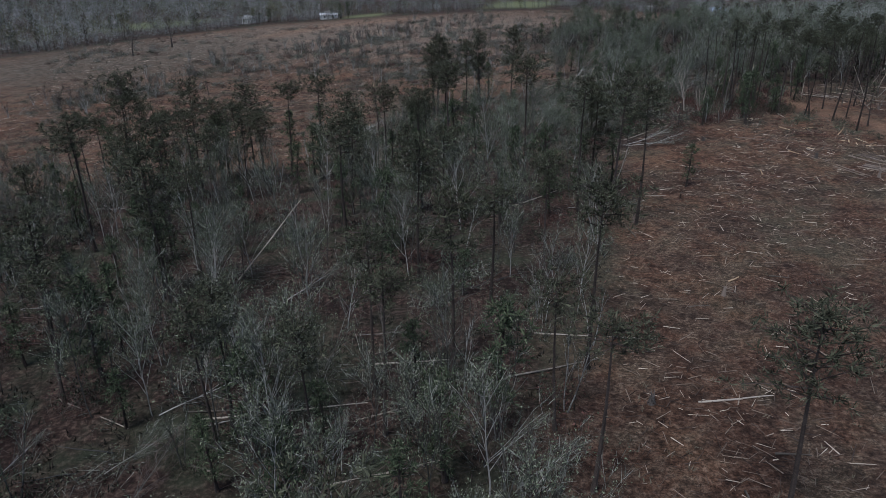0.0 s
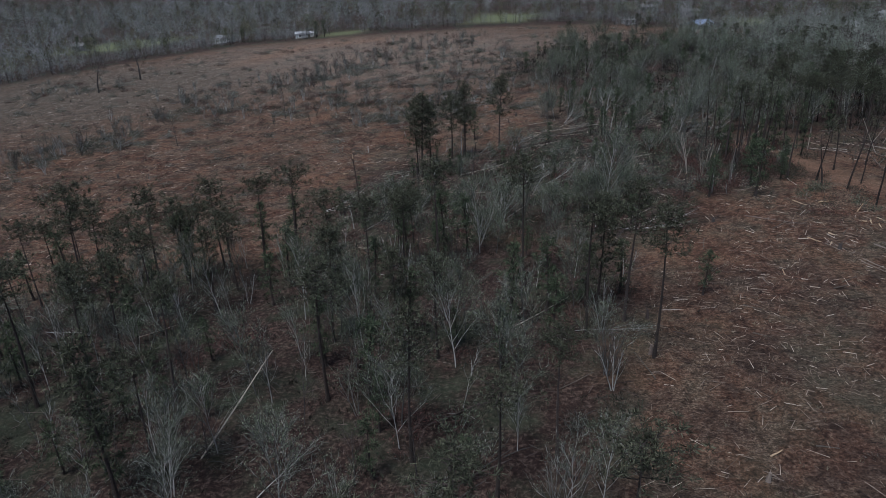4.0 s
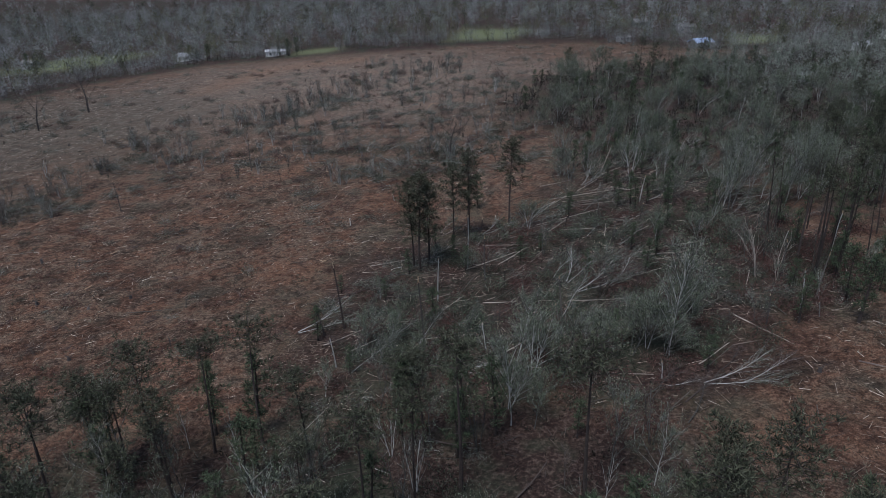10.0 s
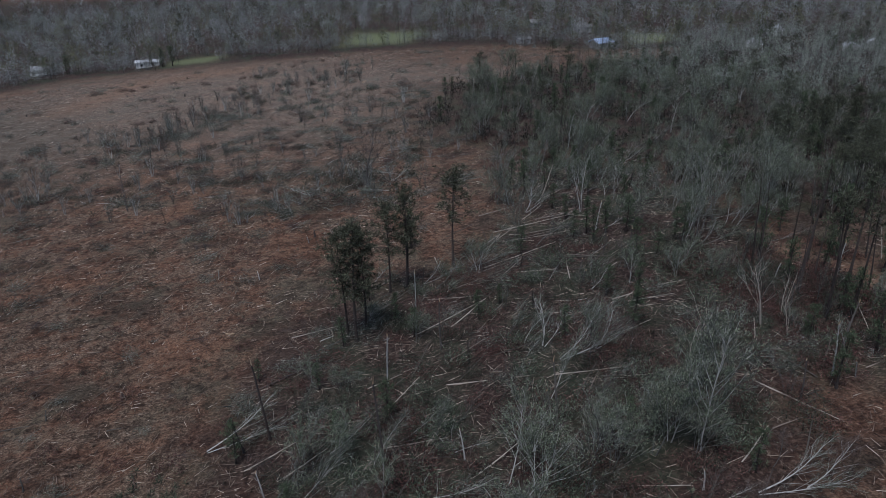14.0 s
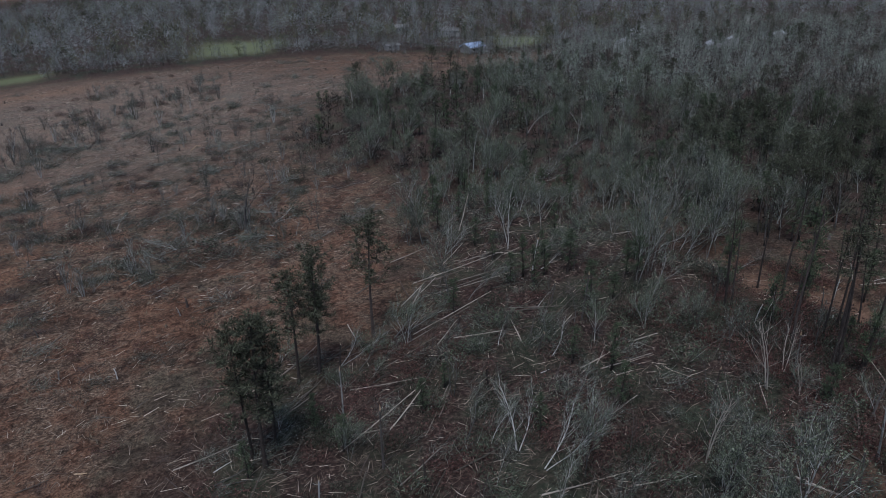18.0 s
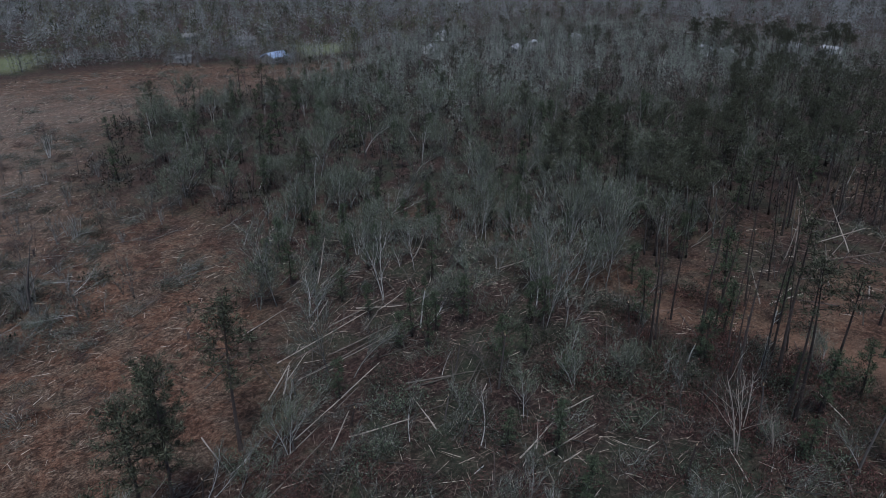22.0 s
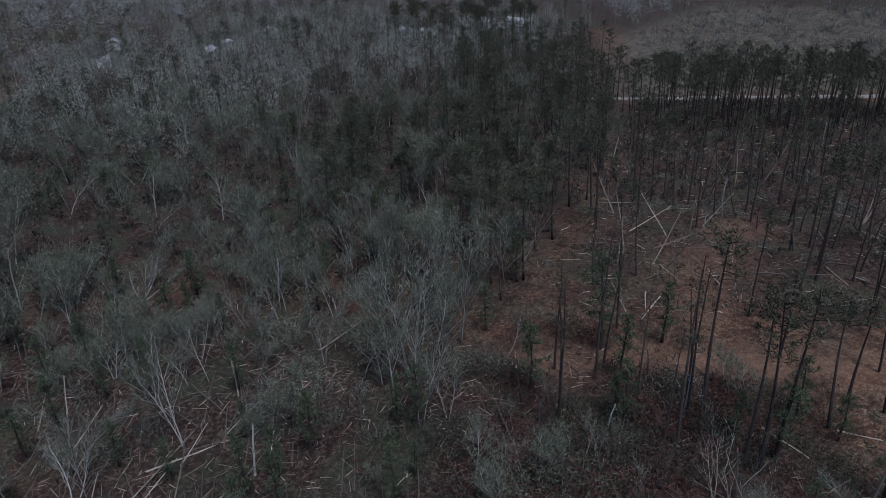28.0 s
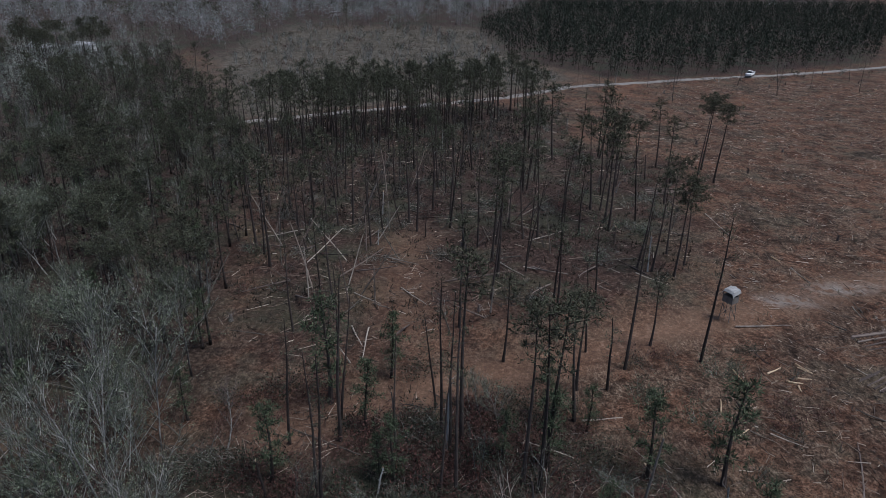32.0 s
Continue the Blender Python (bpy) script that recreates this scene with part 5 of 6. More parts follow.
CLEARING = [(10, -40), (11, 12), (16, 40), (24, 62), (36, 78), (46, 80), (56, 68), (75, 63), (109, 46), (132, 56), (162, 50), (188, 20), (196, -70), (120, -100), (40, -60)]
for x, y in scatter(CLEARING, 110, 4, 37, clear_of_tracks):
    BUSHES[dice.randrange(5)].stand(x, y, dice.uniform(0.4, 0.9), dice.uniform(0, 360))

# ---------------------------------------------------------------- logs
for ends in ((6.8, 22.1, 15.1, 20.7), (4.5, 16.4, 10.7, 18.2), (-4.2, 18.2, 1.1, 18.4), (-13.6, 12.4, -3.9, 13.7), (-8.6, 10.6, -0.8, 13.3), (-23.6, 14.8, -17.8, 11.5), (-5.9, 9.8, -0.8, 13.4), (-13.1, 8.5, -6.3, 5.8),
             (15.7, 13.7, 20.3, 14.1), (7.0, 49.2, 12.9, 54.2), (-5.2, 6.7, 1.0, 8.4), (-17.4, 63.0, -11.9, 73.3), (-15.4, 65.4, -11.1, 62.2), (-7.0, 92.7, 0.1, 91.2)):
    lie(LOGS[0], *ends, 7)
for ends in ((37.6, 72.6, 44, 68.5), (43.3, 63.8, 46.6, 54.5), (42.9, 63.4, 46.0, 54.2)):
    lie(LOGS[1], *ends, 8)
for ends in ((9.2, 101.2, 13.8, 106.6), (28.9, 87.7, 33.2, 76.8), (4.1, 92.4, 12.5, 91.1), (-8.0, 89.5, -0.3, 89.2), (30.5, 83.5, 33.4, 76.3), (-54.9, 115.3, -49.7, 113.0), (-41.5, 98.2, -35.0, 97.8),
             (11.4, 129.1, 19.8, 134.8), (14.9, 123.0, 21.7, 128.9), (18.3, 124.2, 29.9, 124.2), (12.9, 115.9, 21.8, 119.2), (8.7, 122.6, 8.5, 116.8), (10.5, 115.1, 14.8, 110.7), (9.3, 112.7, 16.6, 115.4),
             (18.1, 113.8, 26.8, 111.4), (35.1, 101.4, 44.8, 99.9), (49.0, 86.3, 48.7, 83.3)):
    lie(LOGS[0], *ends, 7)
for ends in ((48.0, 88.9, 47.5, 83.3), (45.8, 73.7, 43.8, 71.9), (45.5, 76.7, 46.2, 75.1), (56.0, 64.1, 51.9, 62.8), (57.2, 61.9, 57.1, 56.0)):
    lie(LOGS[4], *ends, 5)
for ends in ((52.9, 67.1, 51.9, 66.4), (51.5, 68.1, 51.2, 67.0), (51.0, 69.1, 50.7, 68.1), (50.4, 68.7, 49.6, 68.9), (44.2, 83.6, 43.1, 83.4)):
    lie(LOGS[3], *ends, 2)
for ends in ((69.7, 99.9, 66.1, 98.7), (65.6, 102.0, 61.0, 101.5), (60.1, 101.5, 57.2, 100.4), (72.5, 96.9, 66.9, 95.3), (80.6, 97.8, 75.9, 95.0), (68.0, 102.8, 70.3, 100.6), (67.9, 115.8, 73.5, 115.6)):
    lie(LOGS[0], *ends, 7, dice.uniform(0, 1.5))
for ends in ((14.9, 123.4, 21.6, 129.4), (14.1, 117.2, 25.1, 120.7), (25.2, 130.2, 33.6, 130.3), (23.9, 116.2, 29.7, 113.8), (31.7, 104.4, 34.4, 103.3), (17.6, 114.3, 21.8, 111.7), (26.8, 101.9, 32.1, 101.1), (33.5, 94.8, 38.0, 94.6),
             (19.2, 124.3, 27.5, 123.9), (29.3, 131.3, 35.3, 126.7), (32.0, 130.2, 39.9, 121.5), (33.3, 136.1, 40.0, 132.5), (42.7, 133.7, 48.1, 132.7), (46.8, 127.6, 52.3, 125.7), (24.8, 108.5, 29.6, 110.9), (25.3, 102.9, 30.3, 103.8)):
    lie(LOGS[0], *ends, 7, dice.choice((0, 0.2, 0.6)))
for ends in ((-2.9, 85.0, 2.5, 83.6), (-7.4, 91.2, -4.4, 91.4), (1.0, 94.7, 3.6, 98.8), (18.2, 128.1, 31.1, 129.8), (45.1, 142.8, 51.8, 144.5), (14.1, 90.6, 20.9, 89.2), (-14.3, 85.4, -9.6, 87.2), (2.3, 102.8, 12.1, 108.0), (11.0, 102.7, 13.9, 106.3),
             (22.0, 95.4, 26.9, 96.4), (20.0, 88.3, 23.4, 87.2), (24.4, 87.8, 28.8, 88.6), (27.4, 100.4, 33.8, 99.7), (5.5, 110.7, 11.9, 108.2), (22.3, 125.7, 29.4, 124.8), (25.1, 116.6, 35.8, 111.0), (17.7, 135.0, 23.7, 136.4), (-23.5, 134.6, -20.3, 137.8)):
    lie(LOGS[0], *ends, 7, dice.choice((0, 0.2, 0.6)))
for ends in ((-30.5, 51.7, -27.1, 53.7), (-69.2, 121.8, -64.8, 122.3), (21.0, 50.7, 26.5, 50.5), (33.1, 56.1, 32.9, 54.3), (29.0, 50.6, 30.2, 49.5), (46.2, 75.0, 44.7, 73.9), (46.2, 73.5, 44.2, 71.8), (44.3, 65.7, 45.1, 62.4), (62.1, 55.3, 59.9, 56.2), (55.5, 63.6, 51.1, 62.2), (55.8, 69.6, 55.4, 68.4)):
    lie(LOGS[4], *ends, 5)
for ends in ((52.3, 70.0, 53.1, 68.4), (53.4, 67.0, 52.3, 66.5), (51.1, 69.2, 50.8, 68.2), (45.3, 76.8, 46.3, 75.1), (44.5, 65.9, 44.9, 65.1), (43.7, 63.5, 43.1, 62.6), (41.8, 65.1, 42.8, 63.7)):
    lie(LOGS[3], *ends, 2)
# poles hung up or leaning where they broke
for ax, ay, bx, by, up in ((-17.6, 32.1, -13.1, 38.9, 4.9), (80.9, 122.3, 79.5, 121.5, 8), (70.5, 116.3, 72, 113, 5.5), (59.3, 102.5, 60.6, 104.6, 3.4), (62.0, 93.8, 62.8, 94.6, 3), (29.3, 139.5, 31.6, 140.8, 4.6), (41.7, 137.1, 44.4, 137.6, 3.4)):
    lie(LOGS[0], ax, ay, bx, by, 7, up)
# splintered stakes left upright in the field
for x, y in ((-33.7, 98.5), (-20.5, 128.0), (-14.9, 124.8), (-23.4, 138.6), (-8.1, 135.3), (-55.2, 115.7), (-32.2, 88.1), (-55.4, 114.9)):
    SNAGS[1].stand(x, y, 0.2, dice.uniform(0, 360), dice.uniform(-8, 8), wide=0.6, label="short pale splintered stake of a broken trunk")
# log decks left beside the sandy track: ends, count, spacing
DECKS = [(49.5, 63, 54.9, 52, 9, 0.24), (48, 58.8, 54.6, 51.9, 8, 0.24), (56.2, 59.4, 57.8, 49.7, 6, 0.3), (100, 59.6, 98.8, 53.6, 8, 0.35), (58.5, 54.6, 60.3, 46.9, 2, 0.4)]
for ends in ((59.6, 68.7, 59.1, 63.6), (89.4, 55.8, 81.0, 57.2), (71.1, 55.7, 67.4, 56.2), (72.0, 72.6, 68.6, 71.4), (74.6, 78.6, 69.2, 76.5), (89.0, 82.6, 81.3, 80.7), (76.5, 86.0, 72.8, 84.4), (65.8, 80.0, 62.6, 79.5)):
    lie(LOGS[0], *ends, 7)
for ax, ay, bx, by, n, step in DECKS:
    d = math.hypot(bx - ax, by - ay)
    px, py = -(by - ay) / d, (bx - ax) / d
    for i in range(n):
        o, e = step * (i - n / 2) * dice.uniform(0.8, 1.2), dice.gauss(0, 0.35)
        f = 1 + 0.5 * dice.random()
        lie(LOGS[1 if dice.random() < 0.93 else 0], ax + px * o * f + e, ay + py * o * f, bx + px * o * 0.6 + e, by + py * o * 0.6, 8, dice.choice((0, 0.12, 0.25)))
LENGTHS = (7, 8, 3, 2, 5, 4)


def strew(poly, n, gap, seed, mean, spread, picks, keep=clear_of_tracks, most=1.0):
    for x, y in scatter(poly, n, gap, seed, keep):
        i = picks[dice.randrange(len(picks))]
        L = LENGTHS[i] * dice.uniform(0.5, 1.0) * most
        a = radians(dice.gauss(mean, spread))
        lie(LOGS[i], x, y, x + L * math.cos(a), y + L * math.sin(a), LENGTHS[i], dice.choice((0, 0, 0.3, 0.8)))


strew(WRECK, 190, 1.9, 41, 32, 22, (0, 0, 0, 1, 4, 4, 5))
strew(DENSE_WRECK, 90, 1.8, 113, 34, 18, (0, 0, 0, 4))
strew(NEAR_WOOD, 60, 4, 42, 10, 40, (1, 1, 4), lambda x, y: y > -30)
strew(STAND, 80, 3, 43, 100, 60, (0, 1, 1, 4, 5))
strew(CLEARING, 230, 3, 44, 10, 60, (2, 2, 3, 4, 5, 5), most=0.7)
strew(FIELD, 260, 3, 45, 0, 40, (2, 2, 4, 5, 5, 3), most=0.7)
strew(EAST_WOOD, 60, 5, 46, 60, 60, (0, 1, 4))
for x, y in scatter(CLEARING, 60, 5, 47, clear_of_tracks) + scatter(FIELD, 90, 5, 48) + scatter(STAND, 30, 5, 49):
    STUMPS[dice.randrange(2)].stand(x, y, dice.uniform(0.6, 1.2), dice.uniform(0, 360), sink=0.03, wide=1)


# ---------------------------------------------------------------- what nobody could count
def sticks(name, poly, n, seed, lo, hi, r, mat, label, mean=0.2, keep=None):
    """Broken sticks and slash strewn over the ground, three-sided and slim."""
    rng = np.random.default_rng(seed)
    lo2, hi2 = np.min(poly, 0), np.max(poly, 0)
    c = rng.uniform(lo2, hi2, (n * 4, 2))
    c = c[inside(c[:, 0], c[:, 1], poly)][:n]
    m = len(c)
    clump = np.sin(c[:, 0] * 0.21 + 2 * np.sin(c[:, 1] * 0.13)) * np.sin(c[:, 1] * 0.27 + 1.5 * np.sin(c[:, 0] * 0.11))
    c = c[clump > rng.uniform(-1.2, 0.5, m)]
    m = len(c)
    L = rng.uniform(lo, hi, m) * rng.uniform(0.4, 1, m)
    a = rng.normal(mean, 1.6, m)
    d = np.stack([np.cos(a), np.sin(a)], 1) * L[:, None] / 2
    p, q = c - d, c + d
    zp, zq = height(p[:, 0], p[:, 1]) + rng.uniform(0.0, 0.06, m), height(q[:, 0], q[:, 1]) + rng.uniform(0.0, 0.22, m)
    side = np.stack([-np.sin(a), np.cos(a)], 1)
    R = (r * rng.uniform(0.5, 1.4, m))[:, None]
    v = np.stack([np.column_stack([p - side * R, zp]), np.column_stack([p + side * R, zp]), np.column_stack([p, zp + 1.6 * R[:, 0]]),
                  np.column_stack([q - side * R * 0.5, zq]), np.column_stack([q + side * R * 0.5, zq]), np.column_stack([q, zq + 0.9 * R[:, 0]])], 1).reshape(-1, 3)
    b = np.arange(m)[:, None] * 6
    f = np.concatenate([b + (0, 3, 5, 2), b + (1, 2, 5, 4)]).tolist()
    me = bpy.data.meshes.new(name)
    me.from_pydata(v.tolist(), [], f)
    me.materials.append(mat)
    return tagged(new(name, me), label, "slash", kind="stuff")


sticks("slash", FIELD, 70000, 61, 0.2, 1.7, 0.024, STRAW, "straw-coloured broken sticks strewn over the field", 0.1)
sticks("slash", CLEARING, 56000, 62, 0.2, 1.7, 0.024, STRAW, "straw-coloured broken sticks strewn over the clearing", 0.2)
sticks("slash", WRECK, 15000, 63, 0.4, 2.2, 0.02, STRAW, "broken branches covering the wrecked strip", 0.55)
sticks("slash", NEAR_WOOD, 6000, 64, 0.5, 2.4, 0.026, BROWN_TWIGS, "brown fallen branches on the wood floor", 0.3)
sticks("slash", STAND, 6000, 65, 0.5, 2.4, 0.03, STRAW, "fallen branches under the pines", 1.6)


def grass(name, poly, n, seed, tall, mat, label):
    rng = np.random.default_rng(seed)
    lo2, hi2 = np.min(poly, 0), np.max(poly, 0)
    c = rng.uniform(lo2, hi2, (n * 3, 2))
    c = c[inside(c[:, 0], c[:, 1], poly)][:n]
    clump = np.sin(c[:, 0] * 0.33 + 2 * np.sin(c[:, 1] * 0.17)) * np.sin(c[:, 1] * 0.29 + 1.5 * np.sin(c[:, 0] * 0.15))
    c = c[clump > rng.uniform(-0.9, 0.6, len(c))]
    at = np.repeat(np.column_stack([c, height(c[:, 0], c[:, 1]) - 0.02]), 5, 0)
    at[:, :2] += rng.normal(size=(len(at), 2)) * 0.12
    g = Geo()
    g.blades(at, rng.normal(size=at.shape) * 0.5 + (0, 0, 0.7), tall, 0.09, rng)
    return tagged(new(name, g.mesh(name, mat)), label, "grass", kind="stuff")


grass("dry_weeds", FIELD, 9000, 71, 0.4, DRY_GRASS, "tufts of dry tan weeds in the field")
grass("dry_weeds", CLEARING, 6000, 72, 0.35, DRY_GRASS, "tufts of dry tan weeds in the clearing")
grass("undergrowth", WRECK, 2400, 73, 0.45, SHADED_UNDER, "low grey-green undergrowth among the wreckage")
grass("undergrowth", NEAR_WOOD, 13000, 74, 0.45, SHADED_UNDER, "low green undergrowth on the wood floor")
grass("undergrowth", STAND, 6000, 77, 0.5, SHADED_UNDER, "low undergrowth under the pines")
grass("undergrowth", EAST_WOOD, 9000, 75, 0.7, SHADED_UNDER, "dark undergrowth of the eastern wood")


def far_wood(name, spots, seed, tall, mat, bark, label, crown=(0.35, 0.9), round_=1.0, blades=46, size=0.9, bare=False):
    """Distant trees, too many to count: a stem and a loose crown each, of fine upright twigs where they are bare, of clumps where not."""
    rng = np.random.default_rng(seed)
    spots = np.asarray(spots)
    n = len(spots)
    H = tall * rng.uniform(0.65, 1.25, n)
    z0 = height(spots[:, 0], spots[:, 1])
    W = H * 0.17 * round_ * rng.uniform(0.7, 1.3, n)
    u = rng.normal(size=(n, blades, 3))
    u /= np.linalg.norm(u, axis=2)[:, :, None]
    rad = rng.uniform(0.25, 1, (n, blades, 1))
    c = np.column_stack([spots, z0 + H * (crown[0] + crown[1]) / 2])
    half = (H * (crown[1] - crown[0]) / 2 + 0.3)
    at = c[:, None] + u * rad * np.stack([W, W, half], 1)[:, None]
    g = Geo()
    if bare:
        way = u + rng.normal(size=u.shape) * 0.6 + (0, 0, 0.35)
        g.blades(at.reshape(-1, 3) - (0, 0, size * 0.5), way.reshape(-1, 3), size * 1.5, size * 0.22, rng)
    else:
        g.blades(at.reshape(-1, 3), (u + rng.normal(size=u.shape) * 0.5 + (0, 0, 0.5)).reshape(-1, 3), size * 1.6, size * 0.5, rng)
    ob = tagged(new(name, g.mesh(name, mat)), label, "woodland", kind="stuff")
    b = np.column_stack([spots, z0 - 0.1])
    r = 0.08
    t = np.column_stack([spots + rng.normal(size=(n, 2)) * 0.3, z0 + H * 0.86])
    v = np.stack([b + (r, 0, 0), b + (-r / 2, r, 0), b + (-r / 2, -r, 0), t + (0.03, 0, 0), t + (-0.02, 0.03, 0), t + (-0.02, -0.03, 0)], 1).reshape(-1, 3)
    k = np.arange(n)[:, None] * 6
    me = bpy.data.meshes.new("far_trunks")
    me.from_pydata(v.tolist(), [], np.concatenate([k + (0, 1, 4, 3), k + (1, 2, 5, 4), k + (2, 0, 3, 5)]).tolist())
    me.materials.append(bark)
    st = new("far_trunks", me)
    tagged(st, "stems of the distant woodland", "woodland", kind="stuff")
    return ob


def far_spots(poly, n, gap, seed):
    def keep(x, y):
        return not any(inside(x, y, p) for p in PASTURES) and min(math.hypot(x - hx, y - hy) for hx, hy in HOMES) > 5
    return scatter(poly, n, gap, seed, keep)


HOMES = [(112, 312), (182, 258), (164, 287), (246, 213), (279, 190), (-67, 337), (-111, 350), (104, 373), (121, 355), (189, 311), (84, 327), (241, 219), (273, 201), (196, 264), (-191, 367), (223, 267)]
MIDWOOD = [(74, 176), (116, 178), (158, 168), (222, 156), (278, 158), (272, 300), (144, 298), (118, 262), (74, 240)]
NORTH = [(-380, 205), (-165, 256), (-138, 306), (-96, 334), (-40, 330), (-4, 324), (82, 332), (118, 308), (142, 303), (278, 308), (420, 280), (430, 560), (-480, 620)]
EAST = [(278, 308), (288, 158), (268, 144), (352, 118), (334, 44), (472, -28), (640, -80), (640, 330), (420, 280)]
FARTHEST = [(-480, 620), (430, 560), (420, 330), (640, 330), (640, -80), (472, -28), (434, -250), (470, -460), (1500, -600), (1600, 1500), (-1500, 1500), (-1200, 300), (-380, 205)]
# Paler and cooler than the near twigs: distance haze put into their colour.
HAZED_FAR_WOOD = material("far_twigs_hazed", [(0.08, 0.083, 0.079), (0.23, 0.237, 0.232), (0.46, 0.472, 0.467)], 0.09, 0.95, 0, 0.2, 0.0)
OLIVE_WOOD = material("far_buds", [(0.08, 0.085, 0.05), (0.125, 0.13, 0.075), (0.18, 0.18, 0.11)], 0.03, 0.9, 0, 0.2, 0.0)
LOW_WOOD = [(56, 118), (90, 113), (158, 124), (282, 162), (274, 302), (142, 298), (118, 268), (62, 244), (34, 232), (18, 196), (30, 166), (46, 156)]
far_wood("understory", far_spots(LOW_WOOD, 3000, 2.4, 78), 79, 3.0, SHADED_UNDER, DARK_BARK, "dark green-brown understory of the wood", (0.05, 0.95), 1.6, 30, 0.38)
far_wood("understory", scatter([(88, 112), (158, 120), (166, 70), (140, 66), (110, 80), (98, 98)], 420, 2.4, 77, clear_of_tracks), 78, 2.0, SHADED_UNDER, DARK_BARK, "low shrubs under the pine stand", (0.05, 0.95), 1.6, 26, 0.3)
# Grey twigs of the eastern wood, their colour lightened to include haze.
HAZED_MID_WOOD = material("wood_twigs_hazed", [(0.095, 0.104, 0.087), (0.24, 0.257, 0.222), (0.46, 0.48, 0.43)], 0.12, 0.95, 0, 0.4, 0.0)
far_wood("wood_hardwoods", far_spots(MIDWOOD, 900, 3.4, 80), 90, 9, HAZED_MID_WOOD, DARK_BARK, "bare grey canopy of the eastern wood", (0.2, 1.0), 1.3, 120, 0.42, True)
far_wood("far_hardwoods", far_spots(NORTH, 3000, 5.5, 81), 91, 13, HAZED_FAR_WOOD, DARK_BARK, "grey bare hardwood forest in the distance", (0.15, 0.98), 1.5, 105, 0.75, True)
far_wood("far_budding_trees", far_spots(NORTH, 1100, 7, 82), 92, 12, OLIVE_WOOD, DARK_BARK, "distant trees with olive spring buds", (0.2, 0.95), 1.4, 56, 0.6)
far_wood("far_pines", far_spots(NORTH, 800, 7, 83), 93, 14, NEEDLES, PINE_BARK, "distant dark pines among the bare trees", (0.45, 1.0), 1.0, 60, 0.6)
far_wood("far_hardwoods", far_spots(EAST, 1300, 5.5, 84), 94, 12, HAZED_FAR_WOOD, DARK_BARK, "grey bare woodland beyond the grass hill", (0.15, 0.98), 1.5, 95, 0.75, True)
far_wood("far_pines", far_spots(EAST, 260, 7, 85), 95, 13, NEEDLES, PINE_BARK, "dark pines beyond the grass hill", (0.45, 1.0), 1.0, 60, 0.6)
far_wood("plantation_pines", scatter(PLANTATION, 1900, 3.2, 86, lambda x, y: off_line(x, y, ROAD) > 6), 96, 8.5, DEEP_NEEDLES, PINE_BARK, "dense dark green pine plantation", (0.05, 1.0), 1.5, 60, 0.55)
far_wood("farthest_hardwoods", far_spots(FARTHEST, 3000, 13, 87), 97, 13, HAZED_FAR_WOOD, DARK_BARK, "bare forest reaching to the horizon", (0.1, 0.98), 2.0, 40, 1.6, True)
far_wood("farthest_pines", far_spots(FARTHEST, 1200, 14, 88), 98, 14, NEEDLES, PINE_BARK, "dark pines in the forest at the horizon", (0.4, 1.0), 1.2, 24, 1.4)
SCREEN = [(-380, 205), (-165, 256), (-138, 306), (-96, 334), (-40, 330), (-4, 324), (82, 332), (118, 308), (142, 303), (200, 305), (200, 322), (130, 326), (84, 352), (-4, 344), (-40, 350), (-100, 354), (-150, 318), (-180, 276), (-380, 230)]
far_wood("edge_thicket", far_spots(SCREEN, 900, 3.0, 89), 99, 6, HAZED_FAR_WOOD, DARK_BARK, "grey twiggy thicket along the forest edge", (0.0, 1.0), 1.8, 70, 0.5, True)
far_wood("edge_budding_trees", far_spots(SCREEN, 170, 6, 118), 119, 9.5, OLIVE_WOOD, DARK_BARK, "olive budding trees along the forest edge", (0.15, 1.0), 1.7, 110, 0.42)
far_wood("edge_pines", far_spots(SCREEN, 60, 7, 120), 121, 10, NEEDLES, PINE_BARK, "dark pines along the forest edge", (0.3, 1.0), 1.2, 90, 0.5)
yards = []
for hx, hy in HOMES:
    for _ in range(16):
        a = math.atan2(90 - hy, 10 - hx) + dice.gauss(0, 0.6)
        r = dice.uniform(5.5, 10)
        yards.append((hx + r * math.cos(a), hy + r * math.sin(a)))
far_wood("yard_thicket", yards, 100, 4.6, HAZED_FAR_WOOD, DARK_BARK, "grey bushes and small trees round the homes", (0.0, 1.0), 1.8, 80, 0.42, True)
ROADSIDE = [(176, 68), (186, 50), (191, 36), (192, 20), (198, -4), (202, -28), (216, -74)]
for (ax, ay), (bx, by) in zip(ROADSIDE, ROADSIDE[1:]):
    for i in range(5):
        k = dice.random()
        x, y = ax + (bx - ax) * k + dice.gauss(-2.5, 1.2), ay + (by - ay) * k
        if dice.random() < 0.4:
            WOODLAND[dice.randrange(4)].stand(x, y, dice.uniform(0.35, 0.8), dice.uniform(0, 360))
        else:
            BUSHES[dice.randrange(5)].stand(x, y, dice.uniform(1.2, 2.4), dice.uniform(0, 360))
grass("hill_grass", GRASS_HILL, 9000, 76, 0.6, DRY_GRASS, "pale dry grass on the hill beyond the road")
for x, y in scatter(GRASS_HILL, 70, 5, 57, clear_of_tracks):
    WOODLAND[dice.randrange(4)].stand(x, y, dice.uniform(0.25, 0.7), dice.uniform(0, 360))
for x, y in scatter(GRASS_HILL, 150, 4, 70, clear_of_tracks):
    BRUSH[dice.randrange(3)].stand(x, y, dice.uniform(0.5, 1.3), dice.uniform(0, 360))
